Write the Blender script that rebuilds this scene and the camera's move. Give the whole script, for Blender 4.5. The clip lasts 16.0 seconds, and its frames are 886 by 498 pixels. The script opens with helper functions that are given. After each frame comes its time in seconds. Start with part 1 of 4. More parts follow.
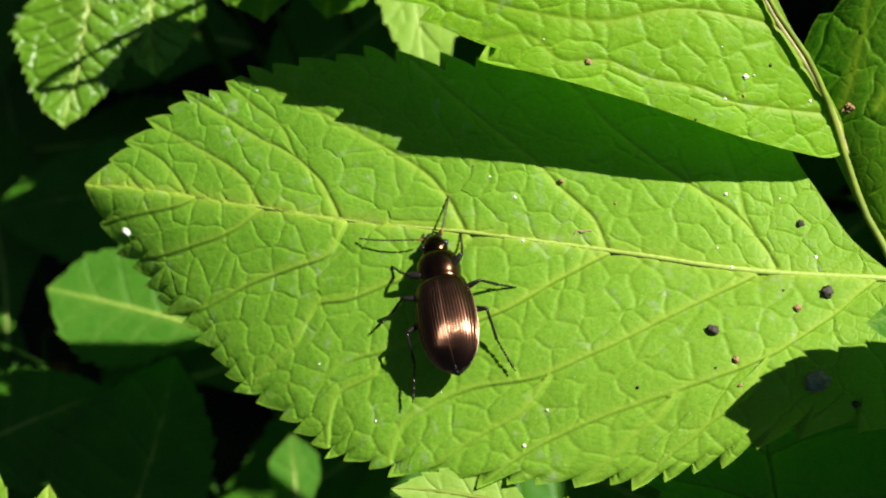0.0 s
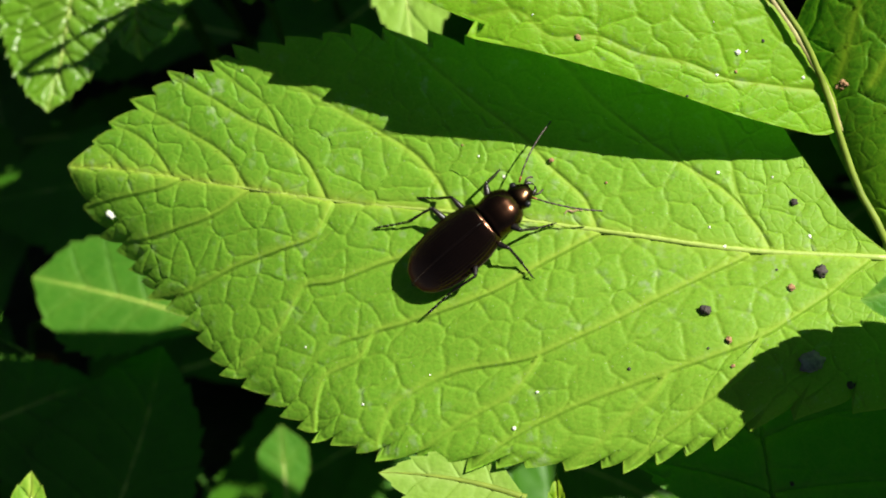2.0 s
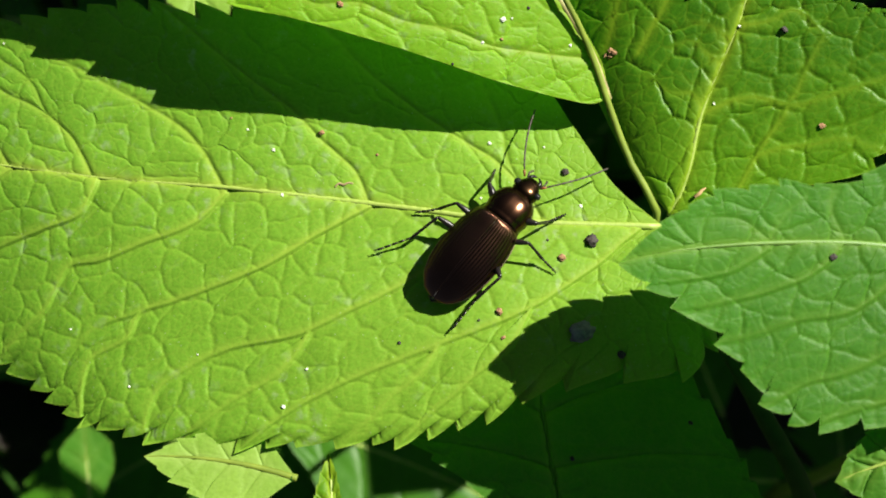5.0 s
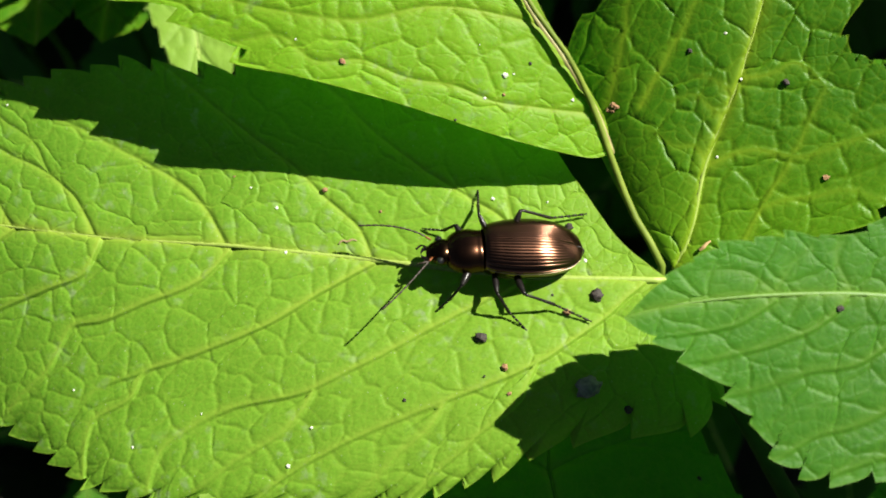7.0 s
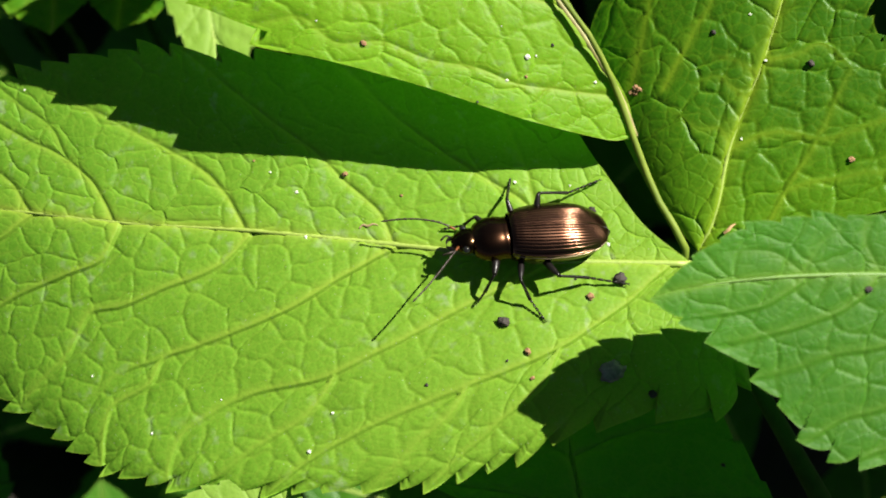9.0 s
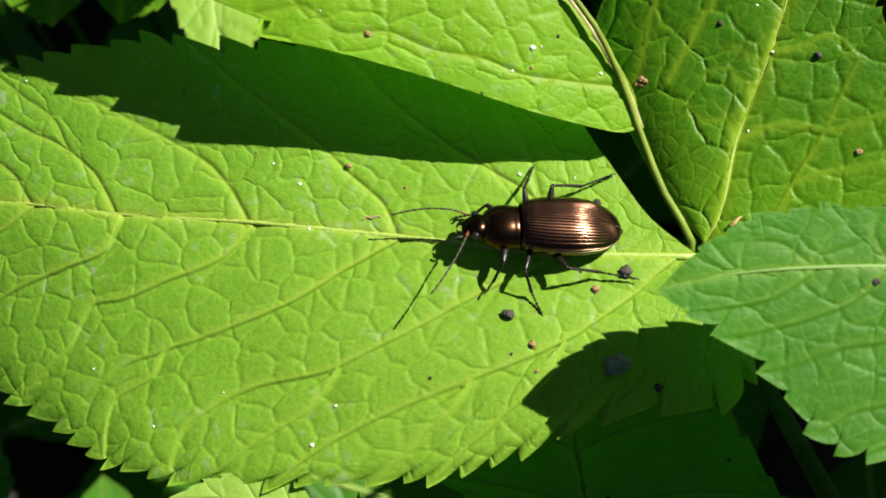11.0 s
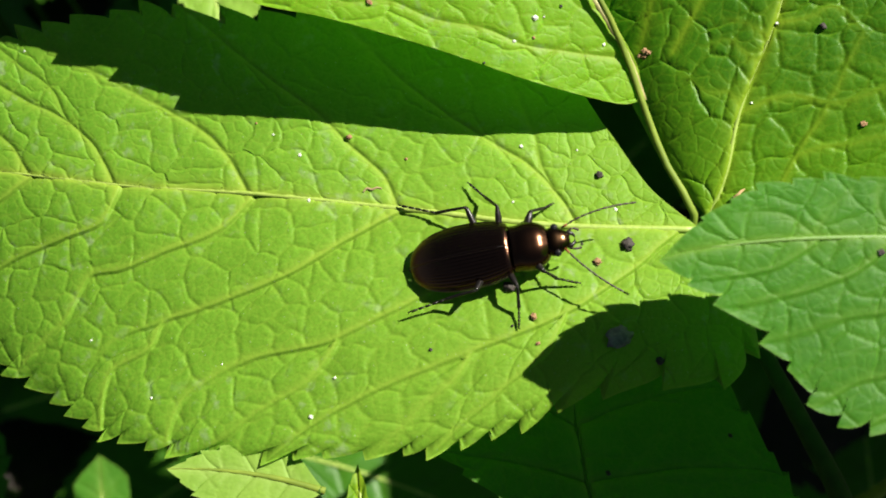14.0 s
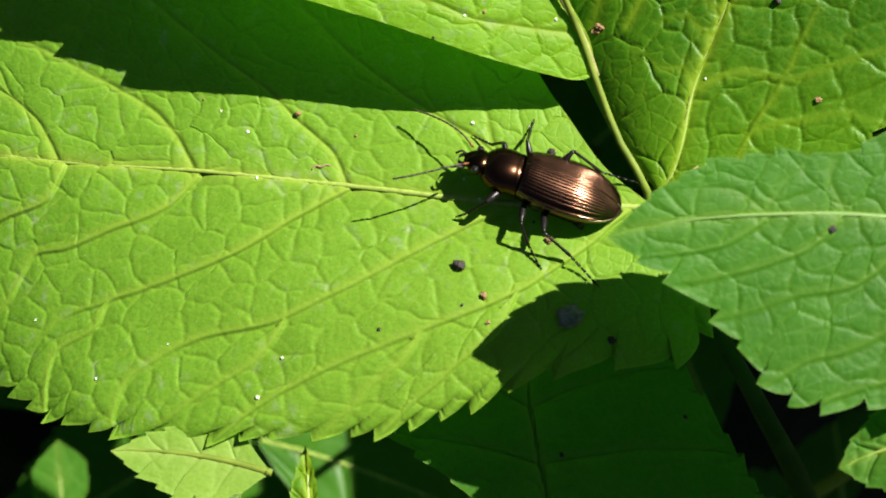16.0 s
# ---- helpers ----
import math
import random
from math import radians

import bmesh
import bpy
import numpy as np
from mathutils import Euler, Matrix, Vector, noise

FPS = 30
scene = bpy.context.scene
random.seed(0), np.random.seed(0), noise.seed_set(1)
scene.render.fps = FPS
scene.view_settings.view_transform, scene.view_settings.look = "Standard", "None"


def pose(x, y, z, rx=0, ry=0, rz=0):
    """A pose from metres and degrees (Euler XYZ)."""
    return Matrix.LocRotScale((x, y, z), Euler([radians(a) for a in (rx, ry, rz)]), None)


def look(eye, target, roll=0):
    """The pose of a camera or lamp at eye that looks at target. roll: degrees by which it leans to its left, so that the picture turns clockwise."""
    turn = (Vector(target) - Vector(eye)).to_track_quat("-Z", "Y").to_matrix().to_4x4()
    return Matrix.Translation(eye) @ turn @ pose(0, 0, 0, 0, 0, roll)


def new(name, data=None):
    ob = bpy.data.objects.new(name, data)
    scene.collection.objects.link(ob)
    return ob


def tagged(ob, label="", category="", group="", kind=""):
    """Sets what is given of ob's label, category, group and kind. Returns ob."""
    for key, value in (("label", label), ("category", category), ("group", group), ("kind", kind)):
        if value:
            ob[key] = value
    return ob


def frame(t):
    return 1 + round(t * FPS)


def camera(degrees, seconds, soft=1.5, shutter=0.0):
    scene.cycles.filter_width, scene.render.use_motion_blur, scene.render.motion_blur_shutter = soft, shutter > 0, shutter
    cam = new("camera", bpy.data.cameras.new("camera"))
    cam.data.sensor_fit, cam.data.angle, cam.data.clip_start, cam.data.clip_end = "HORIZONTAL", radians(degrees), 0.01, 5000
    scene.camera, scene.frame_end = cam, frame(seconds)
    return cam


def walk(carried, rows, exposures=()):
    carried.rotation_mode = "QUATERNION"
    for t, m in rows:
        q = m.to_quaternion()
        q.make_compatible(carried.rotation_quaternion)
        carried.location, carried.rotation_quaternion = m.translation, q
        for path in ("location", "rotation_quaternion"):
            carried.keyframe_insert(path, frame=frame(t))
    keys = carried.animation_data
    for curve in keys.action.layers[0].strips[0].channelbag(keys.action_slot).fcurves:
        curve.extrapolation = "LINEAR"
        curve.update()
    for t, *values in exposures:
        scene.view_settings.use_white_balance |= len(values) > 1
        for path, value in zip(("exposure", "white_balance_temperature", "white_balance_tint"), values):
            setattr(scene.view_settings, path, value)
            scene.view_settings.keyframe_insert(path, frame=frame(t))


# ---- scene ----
# Lengths below are in centimetres of the plant; CM turns them into metres.
CM = 0.01

# ---- camera ----
cam = camera(34.0, 16.0, soft=1.9)
# A shallow focus on the leaf where the beetle walks.
cam.data.dof.use_dof, cam.data.dof.focus_distance, cam.data.dof.aperture_fstop = True, 0.114, 42.0
CAMERA_ROWS = [
    (0.0, -0.00789, -0.02939, 0.11813, 14.339, 3.985, 2.453), (0.5, -0.00775, -0.02930, 0.11809, 13.738, 4.172, 2.386),
    (1.0, -0.00812, -0.02957, 0.11749, 13.896, 3.893, 2.496), (1.5, -0.00751, -0.02989, 0.11665, 13.748, 3.741, 2.376),
    (2.0, -0.00746, -0.03074, 0.11577, 14.454, 3.809, 2.282), (2.5, -0.00567, -0.03188, 0.11420, 16.310, 1.941, 1.871),
    (3.0, -0.00337, -0.03244, 0.11326, 15.505, 0.196, 1.082), (3.5, -0.00112, -0.03339, 0.11297, 15.056, -0.702, 0.537),
    (4.0, -0.00015, -0.03287, 0.11304, 15.430, -0.398, 0.453), (4.5, 0.00058, -0.03303, 0.11243, 15.096, -0.504, 0.393),
    (4.7, 0.00113, -0.03319, 0.11220, 14.911, -0.550, 0.362), (6.8, 0.00225, -0.03313, 0.11145, 17.556, 0.071, -0.120),
    (7.0, 0.00148, -0.03343, 0.11142, 17.464, -0.217, -0.229), (7.5, -0.00082, -0.03439, 0.11081, 18.066, -0.307, -0.279),
    (8.0, -0.00018, -0.03477, 0.10999, 17.890, -0.415, -0.364), (8.2, -0.00013, -0.03486, 0.11021, 17.884, -0.318, -0.381),
    (10.3, 0.00054, -0.03486, 0.10930, 17.461, 0.044, -0.092), (10.5, -0.00004, -0.03490, 0.10935, 17.770, -0.029, -0.095),
    (11.0, -0.00000, -0.03536, 0.10888, 17.828, 0.047, -0.116), (11.5, 0.00005, -0.03639, 0.10853, 17.914, -0.045, -0.039),
    (12.0, 0.00168, -0.03627, 0.10836, 18.271, 0.094, -0.165), (12.5, 0.00238, -0.03641, 0.10806, 18.501, 0.016, -0.145),
    (13.0, 0.00042, -0.03637, 0.10824, 18.146, 0.075, 0.013), (13.5, -0.00019, -0.03675, 0.10798, 17.775, -0.027, 0.109),
    (14.0, -0.00033, -0.03699, 0.10750, 17.711, -0.172, 0.109), (14.5, 0.00190, -0.03702, 0.10691, 17.750, -0.352, -0.041),
    (15.0, 0.00327, -0.03822, 0.10606, 17.774, -0.534, -0.105), (15.5, 0.00367, -0.03794, 0.10577, 17.833, -0.552, -0.056),
    (16.0, 0.00250, -0.03738, 0.10553, 17.353, -0.693, -0.023),
]
walk(cam, [(row[0], pose(*row[1:])) for row in CAMERA_ROWS], exposures=[(0.0, 1.2), (16.0, 1.2)])

# ---- light ----
SUN_AZ, SUN_EL = radians(30), radians(50)
world = bpy.data.worlds.new("sky")
scene.world = world
world.use_nodes = True
sky = world.node_tree.nodes.new("ShaderNodeTexSky")
sky.sky_type, sky.sun_disc = "NISHITA", False
sky.sun_elevation, sky.sun_rotation = SUN_EL, radians(90) - SUN_AZ
back = world.node_tree.nodes["Background"]
back.inputs["Strength"].default_value = 0.0135
world.node_tree.links.new(sky.outputs["Color"], back.inputs["Color"])
sun_data = bpy.data.lights.new("sun", "SUN")
sun_data.energy, sun_data.angle, sun_data.color = 5.0, radians(0.53), (1.0, 0.95, 0.86)
sun = new("sun", sun_data)
sun_way = Vector((math.cos(SUN_EL) * math.cos(SUN_AZ), math.cos(SUN_EL) * math.sin(SUN_AZ), math.sin(SUN_EL)))
sun.matrix_world = look(sun_way * 2, (0, 0, 0))


# ---- materials ----
def shader(name):
    m = bpy.data.materials.new(name)
    m.use_nodes = True
    nt = m.node_tree
    return m, nt, nt.nodes["Principled BSDF"], nt.nodes["Material Output"]


def ramp(nt, fac, stops):
    r = nt.nodes.new("ShaderNodeValToRGB")
    while len(r.color_ramp.elements) < len(stops):
        r.color_ramp.elements.new(0.5)
    for e, (p, c) in zip(r.color_ramp.elements, stops):
        e.position, e.color = p, (*c, 1)
    nt.links.new(fac, r.inputs["Fac"])
    return r.outputs["Color"]


def mix(nt, fac, a, b, how="MIX"):
    n = nt.nodes.new("ShaderNodeMix")
    n.data_type, n.blend_type = "RGBA", how
    for value, socket in ((fac, n.inputs["Factor"]), (a, n.inputs["A"]), (b, n.inputs["B"])):
        if isinstance(value, bpy.types.NodeSocket):
            nt.links.new(value, socket)
        else:
            socket.default_value = value if isinstance(value, float) else (*value, 1)
    return n.outputs["Result"]


def texture(nt, kind, scale, detail=4.0, feature=""):
    co = nt.nodes.new("ShaderNodeTexCoord")
    n = nt.nodes.new(kind)
    n.inputs["Scale"].default_value = scale
    if kind == "ShaderNodeTexNoise":
        n.inputs["Detail"].default_value = detail
    if feature:
        n.feature = feature
    nt.links.new(co.outputs["Object"], n.inputs["Vector"])
    return n.outputs["Distance"] if kind == "ShaderNodeTexVoronoi" else n.outputs["Fac"]


def bump(nt, height, strength, distance, below=None):
    b = nt.nodes.new("ShaderNodeBump")
    b.inputs["Strength"].default_value, b.inputs["Distance"].default_value = strength, distance
    nt.links.new(height, b.inputs["Height"])
    if below:
        nt.links.new(below, b.inputs["Normal"])
    return b.outputs["Normal"]


def leaf_material(name, dark, light, vein, clear=0.3, rough=0.42, gloss=0.35, dusty=0.0, fine=1.0, warm=None, span_of=("X", -0.04, 0.012)):
    """A leaf's upper skin: mottled green, paler veins, a fine quilt of veinlets, and light that passes through."""
    m, nt, p, out = shader(name)
    mottle = texture(nt, "ShaderNodeTexNoise", 260.0, 5.0)
    colour = ramp(nt, mottle, [(0.3, dark), (0.7, light)])
    if warm:
        # Yellower towards the leaf's base.
        where, axes = nt.nodes.new("ShaderNodeTexCoord"), nt.nodes.new("ShaderNodeSeparateXYZ")
        nt.links.new(where.outputs["Object"], axes.inputs["Vector"])
        span = nt.nodes.new("ShaderNodeMapRange")
        span.inputs["From Min"].default_value, span.inputs["From Max"].default_value = span_of[1:]
        span.inputs["To Max"].default_value = 0.72
        nt.links.new(axes.outputs[span_of[0]], span.inputs["Value"])
        colour = mix(nt, span.outputs["Result"], colour, warm)
    grain = texture(nt, "ShaderNodeTexNoise", 4200.0, 3.0)
    colour = mix(nt, 0.22, colour, ramp(nt, grain, [(0.3, [c * 0.55 for c in dark]), (0.7, [min(1, c * 1.35) for c in light])]))
    cells = texture(nt, "ShaderNodeTexVoronoi", 900.0 * fine, feature="DISTANCE_TO_EDGE")
    net = ramp(nt, cells, [(0.0, (1, 1, 1)), (0.09, (0, 0, 0))])
    colour = mix(nt, mix(nt, 1.0, net, (0.16, 0.16, 0.16), "MULTIPLY"), colour, vein)
    mask = nt.nodes.new("ShaderNodeAttribute")
    mask.attribute_name = "vein"
    colour = mix(nt, mask.outputs["Fac"], colour, vein)
    if dusty:
        dust = texture(nt, "ShaderNodeTexNoise", 900.0, 8.0)
        patch = texture(nt, "ShaderNodeTexNoise", 130.0, 2.0)
        amount = mix(nt, 1.0, ramp(nt, dust, [(0.56, (0, 0, 0)), (0.72, (1, 1, 1))]), ramp(nt, patch, [(0.45, (0, 0, 0)), (0.75, (dusty,) * 3)]), "MULTIPLY")
        colour = mix(nt, amount, colour, (0.42, 0.45, 0.36))
        dots = texture(nt, "ShaderNodeTexVoronoi", 1500.0)
        colour = mix(nt, ramp(nt, dots, [(0.0, (0.75, 0.75, 0.75)), (0.11, (0, 0, 0))]), colour, (0.42, 0.5, 0.3))
    nt.links.new(colour, p.inputs["Base Color"])
    p.inputs["Roughness"].default_value = rough
    p.inputs["Specular IOR Level"].default_value = gloss
    quilt = ramp(nt, cells, [(0.0, (0, 0, 0)), (0.25, (1, 1, 1))])
    relief = bump(nt, quilt, 0.25, 0.00004, bump(nt, grain, 0.35, 0.00006))
    nt.links.new(relief, p.inputs["Normal"])
    through_light = nt.nodes.new("ShaderNodeBsdfTranslucent")
    nt.links.new(mix(nt, 0.6, colour, (light[0] * 0.5, light[1] * 1.7, light[2] * 0.3)), through_light.inputs["Color"])
    both = nt.nodes.new("ShaderNodeMixShader")
    both.inputs["Fac"].default_value = clear
    nt.links.new(p.outputs["BSDF"], both.inputs[1])
    nt.links.new(through_light.outputs["BSDF"], both.inputs[2])
    nt.links.new(both.outputs["Shader"], out.inputs["Surface"])
    return m


def plain_material(name, dark, light, rough=0.5, metal=0.0, scale=900.0, relief=0.3, depth=0.00005, gloss=0.5):
    m, nt, p, out = shader(name)
    grain = texture(nt, "ShaderNodeTexNoise", scale, 6.0)
    nt.links.new(ramp(nt, grain, [(0.3, dark), (0.7, light)]), p.inputs["Base Color"])
    p.inputs["Roughness"].default_value, p.inputs["Metallic"].default_value = rough, metal
    p.inputs["Specular IOR Level"].default_value = gloss
    nt.links.new(bump(nt, grain, relief, depth), p.inputs["Normal"])
    return m


LEAF = leaf_material("leaf_green", (0.091, 0.238, 0.015), (0.138, 0.320, 0.023), (0.285, 0.415, 0.045), clear=0.36, rough=0.5, gloss=0.14, dusty=0.45, warm=(0.216, 0.382, 0.030))
LEAF_YOUNG = leaf_material("leaf_light_green", (0.170, 0.38, 0.011), (0.24, 0.485, 0.020), (0.33, 0.46, 0.04), clear=0.54, rough=0.5, gloss=0.22, dusty=0.45)
LEAF_DEEP = leaf_material("leaf_deep_green", (0.030, 0.122, 0.002), (0.056, 0.183, 0.004), (0.19, 0.30, 0.012), clear=0.3, rough=0.5, gloss=0.16)
# Darker copy for the leaflet turned from the sun, with a brighter yellow base.
LEAF_TURNED = leaf_material("leaf_turned_from_sun_yellow_base", (0.030, 0.122, 0.002), (0.056, 0.183, 0.004), (0.20, 0.32, 0.014), clear=0.3, rough=0.45, gloss=0.22, warm=(0.13, 0.29, 0.008), span_of=("Y", 0.0105, 0.0005))
LEAF_BLUE = leaf_material("leaf_bluish_green", (0.047, 0.18, 0.011), (0.074, 0.24, 0.018), (0.16, 0.32, 0.038), clear=0.52, rough=0.5, gloss=0.22)
LEAF_PALE = leaf_material("leaf_pale_green", (0.16, 0.30, 0.03), (0.22, 0.37, 0.045), (0.25, 0.38, 0.07), clear=0.35, rough=0.55, gloss=0.2)
LEAF_GLOSSY = leaf_material("leaf_glossy_green", (0.06, 0.16, 0.004), (0.10, 0.24, 0.008), (0.2, 0.33, 0.04), clear=0.35, rough=0.36, gloss=0.6)
DEAD_LEAF = leaf_material("leaf_brown", (0.05, 0.018, 0.005), (0.09, 0.035, 0.009), (0.08, 0.04, 0.012), clear=0.2, gloss=0.1)
# Green darkened to stand in for the shade deep below.
LEAF_SHADED = leaf_material("leaf_green_shade_darkened", (0.025, 0.10, 0.004), (0.04, 0.14, 0.006), (0.06, 0.16, 0.012), clear=0.22, gloss=0.2)
STALK = plain_material("stalk_green", (0.10, 0.15, 0.015), (0.17, 0.23, 0.025), 0.6, scale=700.0, gloss=0.25)
STALK_RED = plain_material("stalk_reddish", (0.20, 0.16, 0.07), (0.30, 0.30, 0.10), 0.5, scale=1200.0)
STEM = plain_material("stem_green", (0.012, 0.045, 0.003), (0.022, 0.065, 0.005), 0.7, scale=500.0, gloss=0.1)
VEIN_SOFT = plain_material("vein_green", (0.08, 0.18, 0.02), (0.12, 0.23, 0.03), 0.5, scale=2500.0)
VEIN_DEEP = plain_material("vein_deep_green", (0.030, 0.10, 0.004), (0.045, 0.13, 0.006), 0.6, scale=2500.0, gloss=0.15)
VEIN = plain_material("vein_pale", (0.20, 0.29, 0.04), (0.28, 0.37, 0.07), 0.5, scale=2500.0)
# Soil colour set near black to carry the shade under the leaves.
SOIL = plain_material("soil_shade_darkened", (0.006, 0.005, 0.003), (0.022, 0.016, 0.010), 0.95, scale=120.0, relief=1.0, depth=0.004)
DROPPING = plain_material("dropping_black", (0.012, 0.009, 0.007), (0.045, 0.035, 0.028), 0.75, scale=2600.0, relief=0.9, depth=0.0002)
STONE = plain_material("grit_grey", (0.08, 0.08, 0.072), (0.22, 0.22, 0.20), 0.95, scale=1800.0, relief=0.8, depth=0.0002)
CRUMB = plain_material("crumb_brown", (0.15, 0.075, 0.030), (0.32, 0.19, 0.09), 0.85, scale=2600.0, relief=0.8, depth=0.0002)
CHALK = plain_material("speck_white", (0.42, 0.45, 0.36), (0.62, 0.66, 0.55), 0.8, scale=2600.0, relief=0.6, depth=0.0001)
HUSK = plain_material("husk_tan", (0.30, 0.18, 0.07), (0.48, 0.32, 0.15), 0.7, scale=2600.0)
THREAD = plain_material("thread_brown", (0.16, 0.12, 0.05), (0.28, 0.21, 0.10), 0.7, scale=2600.0)


def beetle_metal(name, dark, light, rough, punctures=0.25, groove=None):
    """Polished metallic chitin; groove: near-black painted as shadow into the grooves that the mesh marks."""
    m, nt, p, out = shader(name)
    tone = texture(nt, "ShaderNodeTexNoise", 300.0, 3.0)
    colour = ramp(nt, tone, [(0.3, dark), (0.7, light)])
    if groove:
        mask = nt.nodes.new("ShaderNodeAttribute")
        mask.attribute_name = "vein"
        colour = mix(nt, mask.outputs["Fac"], colour, groove)
    nt.links.new(colour, p.inputs["Base Color"])
    p.inputs["Metallic"].default_value, p.inputs["Roughness"].default_value = 1.0, rough
    pits = texture(nt, "ShaderNodeTexNoise", 9000.0, 2.0)
    nt.links.new(bump(nt, pits, punctures, 0.000004), p.inputs["Normal"])
    return m


ELYTRA = beetle_metal("elytra_copper", (0.118, 0.056, 0.034), (0.145, 0.072, 0.045), 0.205, 0.03, (0.008, 0.005, 0.004))
RIM = beetle_metal("rim_bronze", (0.22, 0.17, 0.11), (0.32, 0.25, 0.17), 0.34, 0.1)
SHIELD = beetle_metal("pronotum_copper", (0.07, 0.033, 0.018), (0.10, 0.048, 0.027), 0.22, 0.12)
HEAD = beetle_metal("head_bronze", (0.035, 0.02, 0.010), (0.055, 0.03, 0.015), 0.22)
TAIL = plain_material("tail_grey", (0.03, 0.03, 0.027), (0.06, 0.06, 0.055), 0.5, scale=3000.0)
BLACK = plain_material("chitin_black", (0.005, 0.004, 0.004), (0.012, 0.010, 0.009), 0.32, scale=3000.0, gloss=0.3, relief=0.1)
ORANGE = plain_material("antenna_base_orange", (0.12, 0.035, 0.008), (0.20, 0.06, 0.012), 0.5, scale=3000.0)
FEELER = plain_material("antenna_dark", (0.02, 0.014, 0.01), (0.05, 0.035, 0.025), 0.6, scale=3000.0)
EYE = plain_material("eye_black", (0.006, 0.006, 0.006), (0.012, 0.012, 0.012), 0.12, scale=3000.0, gloss=0.7)


# ---- mesh helpers ----
def sheet(name, points, rows, cols, material, parent=None, vein=None, label=""):
    """One mesh object from a rows x cols grid of points in metres."""
    me = bpy.data.meshes.new(name)
    pts = np.asarray(points, np.float32).reshape(-1, 3)
    i = (np.arange(rows - 1)[:, None] * cols + np.arange(cols - 1)[None]).ravel()
    quads = np.stack([i, i + 1, i + cols + 1, i + cols], 1).astype(np.int32)
    me.vertices.add(len(pts))
    me.vertices.foreach_set("co", pts.ravel())
    me.loops.add(quads.size)
    me.loops.foreach_set("vertex_index", quads.ravel())
    me.polygons.add(len(quads))
    me.polygons.foreach_set("loop_start", np.arange(0, quads.size, 4, dtype=np.int32))
    me.polygons.foreach_set("use_smooth", np.ones(len(quads), bool))
    if vein is not None:
        me.attributes.new("vein", "FLOAT", "POINT").data.foreach_set("value", np.asarray(vein, np.float32).ravel())
    me.update(calc_edges=True)
    me.validate()
    me.materials.append(material)
    ob = new(name, me)
    ob.parent = parent
    if label:
        ob["label"] = label
    return ob


def part(name, bm, material, parent=None, label="", smooth=True):
    """Links a bmesh as one mesh object under a thing or a part."""
    me = bpy.data.meshes.new(name)
    bm.to_mesh(me)
    bm.free()
    for f in me.polygons:
        f.use_smooth = smooth
    me.materials.append(material)
    ob = new(name, me)
    ob.parent = parent
    if label:
        ob["label"] = label
    return ob


def spline(points, n):
    """n points along a smooth curve through the given ones, evenly spread over its chords."""
    p = np.asarray(points, float)
    chord = np.r_[0, np.cumsum(np.linalg.norm(np.diff(p, axis=0), axis=1))]
    slope = np.gradient(p, chord, axis=0) if len(p) > 2 else np.repeat((p[1:] - p[:1]) / chord[-1], 2, 0)
    x = np.linspace(0, chord[-1], n)
    k = np.clip(np.searchsorted(chord, x, side="right") - 1, 0, len(p) - 2)
    h = (chord[k + 1] - chord[k])[:, None]
    t = ((x - chord[k])[:, None]) / h
    return (2 * t**3 - 3 * t**2 + 1) * p[k] + (t**3 - 2 * t**2 + t) * h * slope[k] + (3 * t**2 - 2 * t**3) * p[k + 1] + (t**3 - t**2) * h * slope[k + 1]


def tube(bm, points, radii, sides=8, n=0, flat=1.0):
    """A tapered tube along a curve, closed at both ends, lengths in centimetres."""
    n = n or len(points)
    path = spline(points, n) if n != len(points) else np.asarray(points, float)
    r = np.interp(np.linspace(0, 1, n), np.linspace(0, 1, len(radii)), radii)
    rings = []
    for k in range(n):
        ahead = Vector(path[min(k + 1, n - 1)] - path[max(k - 1, 0)]).normalized()
        across = ahead.cross(Vector((0, 0, 1)))
        across = across.normalized() if across.length > 0.05 else Vector((1, 0, 0))
        up = across.cross(ahead)
        rings.append([bm.verts.new((Vector(path[k]) + float(r[k]) * (math.cos(a) * across + flat * math.sin(a) * up)) * CM)
                      for a in np.arange(sides) * 2 * math.pi / sides])
    for a, b in zip(rings, rings[1:]):
        for j in range(sides):
            bm.faces.new((a[j], a[(j + 1) % sides], b[(j + 1) % sides], b[j]))
    bm.faces.new(rings[0][::-1])
    bm.faces.new(rings[-1])
    return bm


def empty(name, where=None):
    ob = new(name)
    ob.empty_display_size = 0.005
    if where is not None:
        ob.matrix_world = where
    return ob


def height(z, x, y):
    return z[0] + z[1] * x + z[2] * y + z[3] * x * x + z[4] * x * y + z[5] * y * y


def waves(x, y, size, seed):
    """Soft unevenness between -1 and 1."""
    rng = np.random.RandomState(seed)
    out = 0
    for _ in range(7):
        a, f, ph = rng.uniform(0, 6.3), rng.uniform(0.6, 1.7) / size, rng.uniform(0, 6.3)
        out = out + np.sin(f * 6.3 * (x * math.cos(a) + y * math.sin(a)) + ph)
    return out / 4.5


# ---- leaves ----
from mathutils import kdtree


